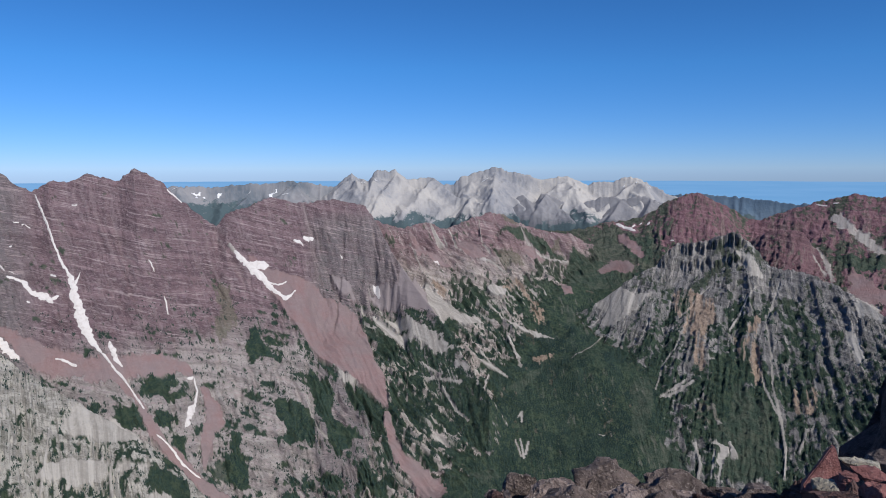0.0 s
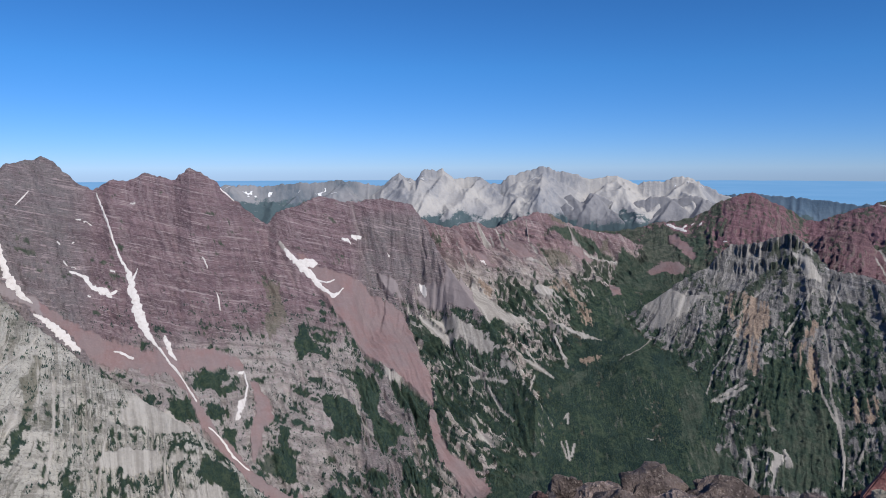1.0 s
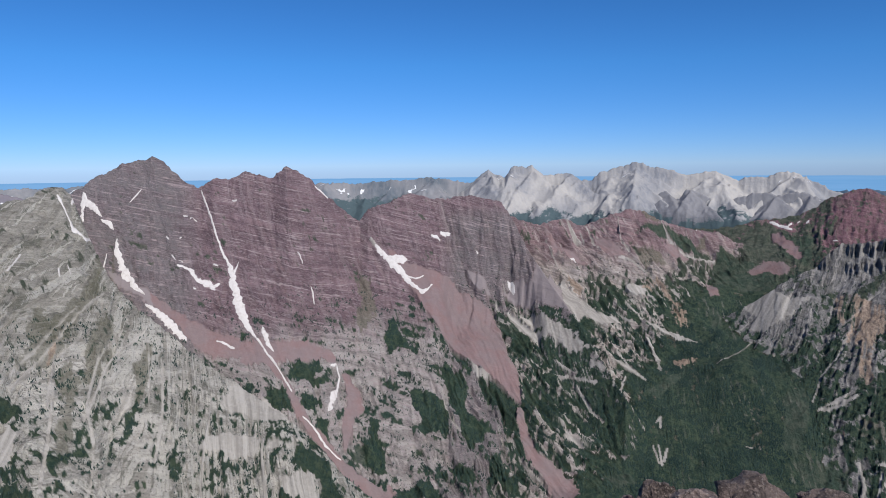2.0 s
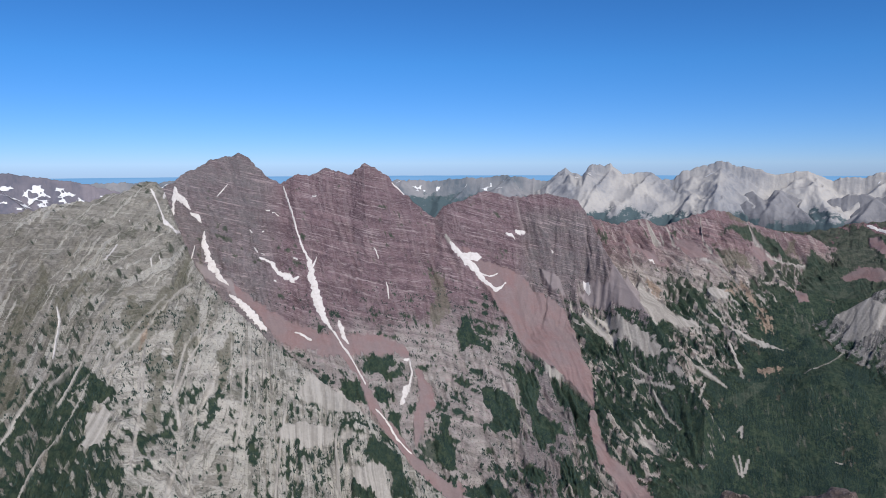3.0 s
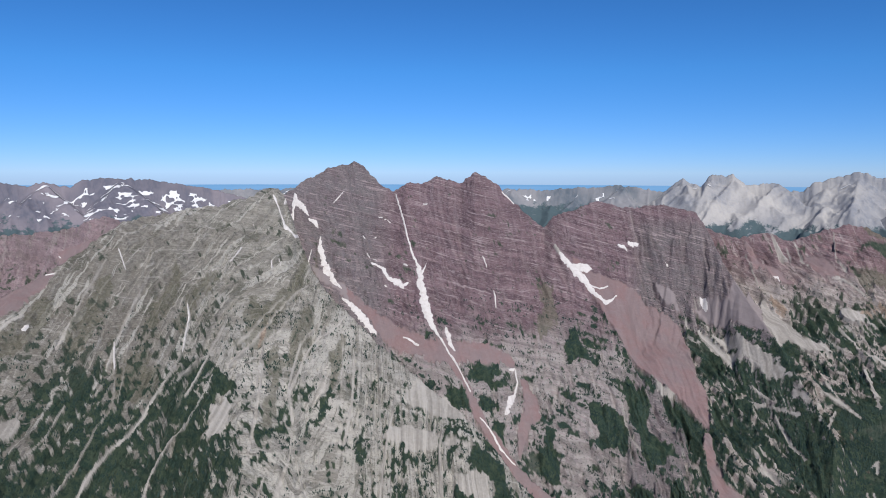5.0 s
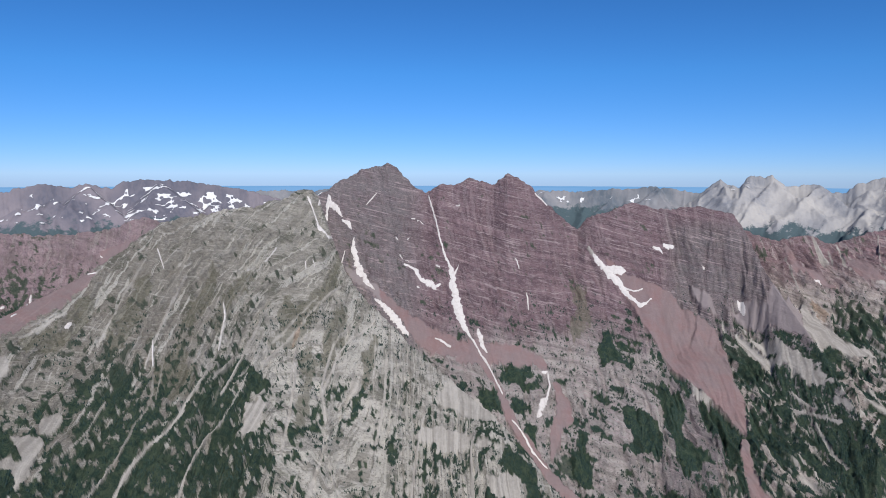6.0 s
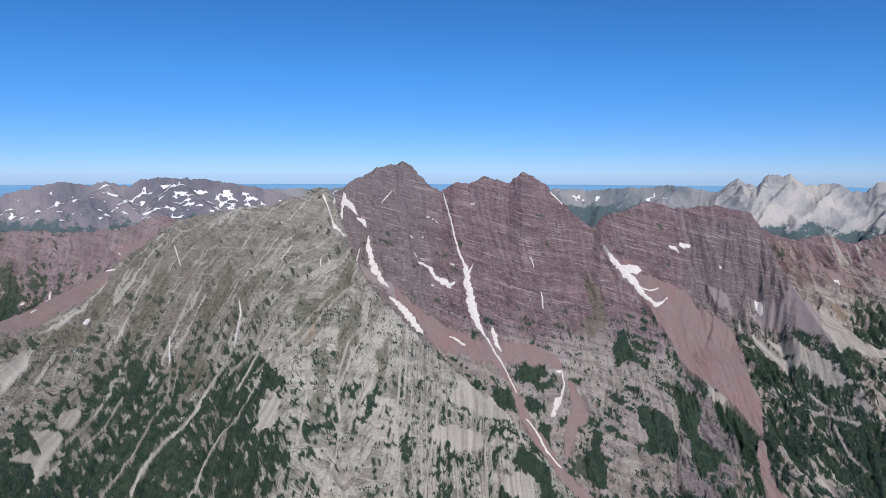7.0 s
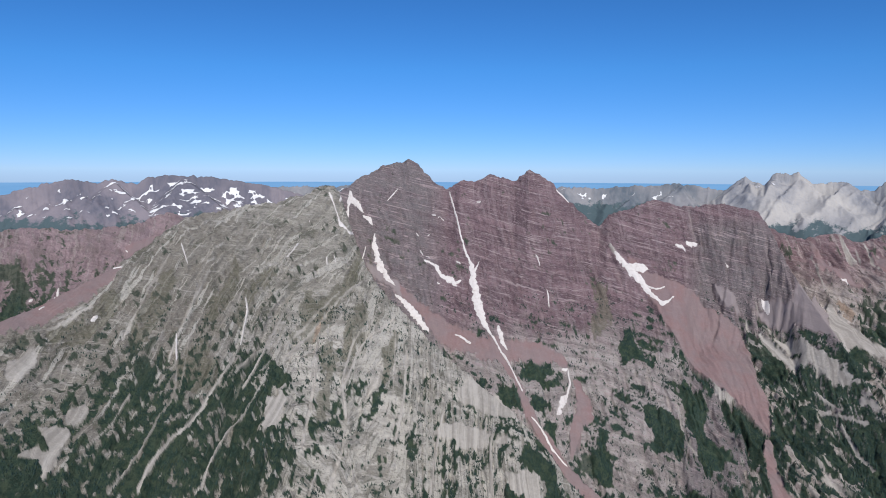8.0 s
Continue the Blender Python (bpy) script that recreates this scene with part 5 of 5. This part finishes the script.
def boulder(label, bearing, top, reach, size, turn, material, seed, lean=0.0, cuts=17, flat_top=False, pointed=0.0):
    """A broken block: a ball cut by random planes, roughened, its top at a given angle below the eye."""
    rnd = random.Random(seed)
    bm = bmesh.new()
    bmesh.ops.create_icosphere(bm, subdivisions=4, radius=1.0)
    planes = [(Vector((rnd.gauss(0, 1), rnd.gauss(0, 1), rnd.gauss(0, 1))).normalized(), rnd.uniform(0.34, 0.72)) for _ in range(cuts)]
    if flat_top:
        planes += [(Vector((0, 0, 1)), 0.3), (Vector((0, 0, -1)), 0.3)]
    if pointed:   # sides that run up to a blunt peak
        planes += [(Vector((math.cos(k * 1.05 + seed), math.sin(k * 1.05 + seed), rnd.uniform(0.9, 1.5))).normalized(), pointed * rnd.uniform(0.85, 1.1)) for k in range(6)]
    for v in bm.verts:
        for way_out, far in planes:
            over = v.co.dot(way_out) - far
            if over > 0:
                v.co -= way_out * over
        v.co += v.co.normalized() * (0.085 * noise.fractal(v.co * 3.2 + Vector((seed, 0, 0)), 0.7, 2.2, 5) + 0.05 * noise.noise(v.co * 7) + 0.03 * noise.noise(v.co * 17))
    turned = Matrix.Rotation(radians(turn), 4, "Z") @ Matrix.Rotation(radians(lean), 4, "Y") @ Matrix.Diagonal((size[0] / 2 * 1.6, size[1] / 2 * 1.6, size[2] / 2 * 1.6, 1))
    bmesh.ops.transform(bm, matrix=turned, verts=bm.verts)
    peak = max(v.co.z for v in bm.verts)
    me = bpy.data.meshes.new("boulder")
    bm.to_mesh(me)
    bm.free()
    me.materials.append(material)
    ob = new("boulder", me)
    b = radians(bearing)
    ob.location = (math.sin(b) * reach, math.cos(b) * reach, EYE[2] + math.tan(radians(top)) * reach - peak)
    return tagged(ob, label, "boulder", "broken rocks on the summit ledge")


def standing_slab(label, bearing, foot, reach, wide, high, thick, material):
    """A split plate of rock leaning on edge, pointed at the top."""
    bm = bmesh.new()
    outline = [(-0.5, -0.25), (0.42, -0.22), (0.5, 0.1), (0.30, 1.0), (0.20, 0.98), (-0.12, 0.52), (-0.46, 0.08)]
    face = bm.faces.new([bm.verts.new((u * wide, -thick / 2, v * high)) for u, v in outline])
    moved = bmesh.ops.extrude_face_region(bm, geom=[face])
    bmesh.ops.translate(bm, vec=(0.015, thick, 0.01), verts=[v for v in moved["geom"] if isinstance(v, bmesh.types.BMVert)])
    bmesh.ops.recalc_face_normals(bm, faces=bm.faces)
    bmesh.ops.bevel(bm, geom=list(bm.edges), offset=0.008, segments=2, affect="EDGES")
    bmesh.ops.triangulate(bm, faces=bm.faces)
    bmesh.ops.subdivide_edges(bm, edges=list(bm.edges), cuts=2, use_grid_fill=True)
    for v in bm.verts:
        v.co += Vector((0, 0.012, 0.006)) * noise.fractal(v.co * 9, 0.8, 2.1, 4)
    me = bpy.data.meshes.new("slab")
    bm.to_mesh(me)
    bm.free()
    me.materials.append(material)
    ob = new("slab", me)
    b = radians(bearing)
    ob.matrix_world = Matrix.Translation((math.sin(b) * reach, math.cos(b) * reach, EYE[2] + math.tan(radians(foot)) * reach)) @ pose(0, 0, 0, -14, 0, -bearing + 22)
    return tagged(ob, label, "rock slab", "broken rocks on the summit ledge")


boulder("dark brown jagged block on the summit ledge", 7.2, -24.5, 7.5, (0.41, 0.37, 0.46), 20, BROWN, 1)
boulder("sunlit pinkish weathered block on the summit ledge", 9.9, -24.9, 7.0, (0.86, 0.6, 0.50), -15, PINK, 12, pointed=0.5)
boulder("pointed brown block on the summit ledge", 13.8, -23.3, 7.4, (1.05, 0.75, 0.8), 30, BROWN, 3, pointed=0.36)
boulder("rough pinkish-brown block beside a dark cleft", 15.9, -25.2, 6.5, (0.80, 0.6, 0.44), 60, PINK, 24, pointed=0.5)
boulder("rounded brown knob of broken summit rock", 19.2, -23.4, 7.4, (1.0, 0.7, 0.74), 10, BROWN, 5, pointed=0.38)
boulder("rough pinkish-brown block beside a dark cleft", 20.9, -24.9, 6.8, (0.75, 0.5, 0.42), -30, PINK, 6, pointed=0.45)
boulder("dark brown jagged block on the summit ledge", 5.3, -26.2, 7.2, (0.32, 0.29, 0.34), 0, BROWN, 7)
boulder("low brown rubble block on the summit ledge", 23.6, -24.1, 6.8, (0.40, 0.36, 0.34), 15, BROWN, 8)
boulder("low brown rubble block on the summit ledge", 25.7, -23.6, 6.5, (0.39, 0.31, 0.34), -15, BROWN, 9)
boulder("dark maroon block, half shade put into its colour", 28.2, -22.5, 5.6, (0.17, 0.15, 0.35), 10, DARK, 10)
boulder("pale lichened flat slab under the red one", 30.3, -22.3, 4.9, (0.24, 0.19, 0.12), -10, LICHEN, 32, lean=-8, flat_top=True)
boulder("thin red flake between the blocks", 31.9, -21.6, 4.9, (0.12, 0.10, 0.09), 5, RED, 13, lean=-10, flat_top=True)
boulder("split slab with a pale edge", 32.8, -20.4, 5.4, (0.29, 0.24, 0.17), 15, LICHEN, 14, lean=12, flat_top=True)
boulder("fresh red wedge of split rock", 33.4, -20.9, 5.1, (0.26, 0.20, 0.11), 15, RED, 15, lean=10)
boulder("fresh red boulder at the ledge", 33.8, -21.8, 4.5, (0.22, 0.20, 0.24), -20, RED, 16)
boulder("dark brown jagged block on the summit ledge", 35.0, -19.6, 6.2, (0.39, 0.35, 0.20), 0, BROWN, 17)
# dark blocks from here on put the shaded gaps into colour
boulder("dark maroon block, half shade put into its colour", 31.3, -22.8, 4.4, (0.29, 0.26, 0.20), 10, DARK, 18)
boulder("dark maroon block, half shade put into its colour", 26.8, -23.9, 5.6, (0.35, 0.31, 0.25), 10, DARK, 19)
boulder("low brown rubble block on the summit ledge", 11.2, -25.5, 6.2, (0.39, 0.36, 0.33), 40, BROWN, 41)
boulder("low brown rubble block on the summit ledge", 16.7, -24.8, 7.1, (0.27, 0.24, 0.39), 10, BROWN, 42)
boulder("dark maroon block, half shade put into its colour", 22.0, -24.7, 6.6, (0.30, 0.27, 0.28), 10, DARK, 43)
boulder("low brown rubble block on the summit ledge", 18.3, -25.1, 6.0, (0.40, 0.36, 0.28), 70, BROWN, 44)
boulder("dark maroon block, half shade put into its colour", 32.0, -22.0, 4.7, (0.17, 0.15, 0.27), 30, DARK, 45)
boulder("dark maroon block, half shade put into its colour", 29.1, -23.2, 4.9, (0.18, 0.17, 0.24), 30, DARK, 46)
# dark stone adds painted shade to the crag's unlit side
boulder("crag beside the summit ledge, dark colour adding to its shade", 39.7, -14.0, 13.0, (2.4, 7.0, 5.0), -32, DARK, 20)
standing_slab("fresh red triangular slab standing on edge", 30.2, -23.0, 5.2, 0.29, 0.29, 0.07, RED)


# small rubble between the blocks
chips = random.Random(9)
for chip in range(46):
    b, r = chips.uniform(4, 36), chips.uniform(4.6, 7.6)
    size = chips.uniform(0.07, 0.2)
    boulder("small angular stone among the summit blocks", b, chips.uniform(-28.5, -26.0) + (4.2 if b > 27 else 0) * chips.random(), r, (size, size * chips.uniform(0.6, 1), size * chips.uniform(0.5, 0.9)),
            chips.uniform(0, 360), chips.choice((BROWN, PINK, DARK, BROWN, RED if b > 25 else BROWN)), 100 + chip)
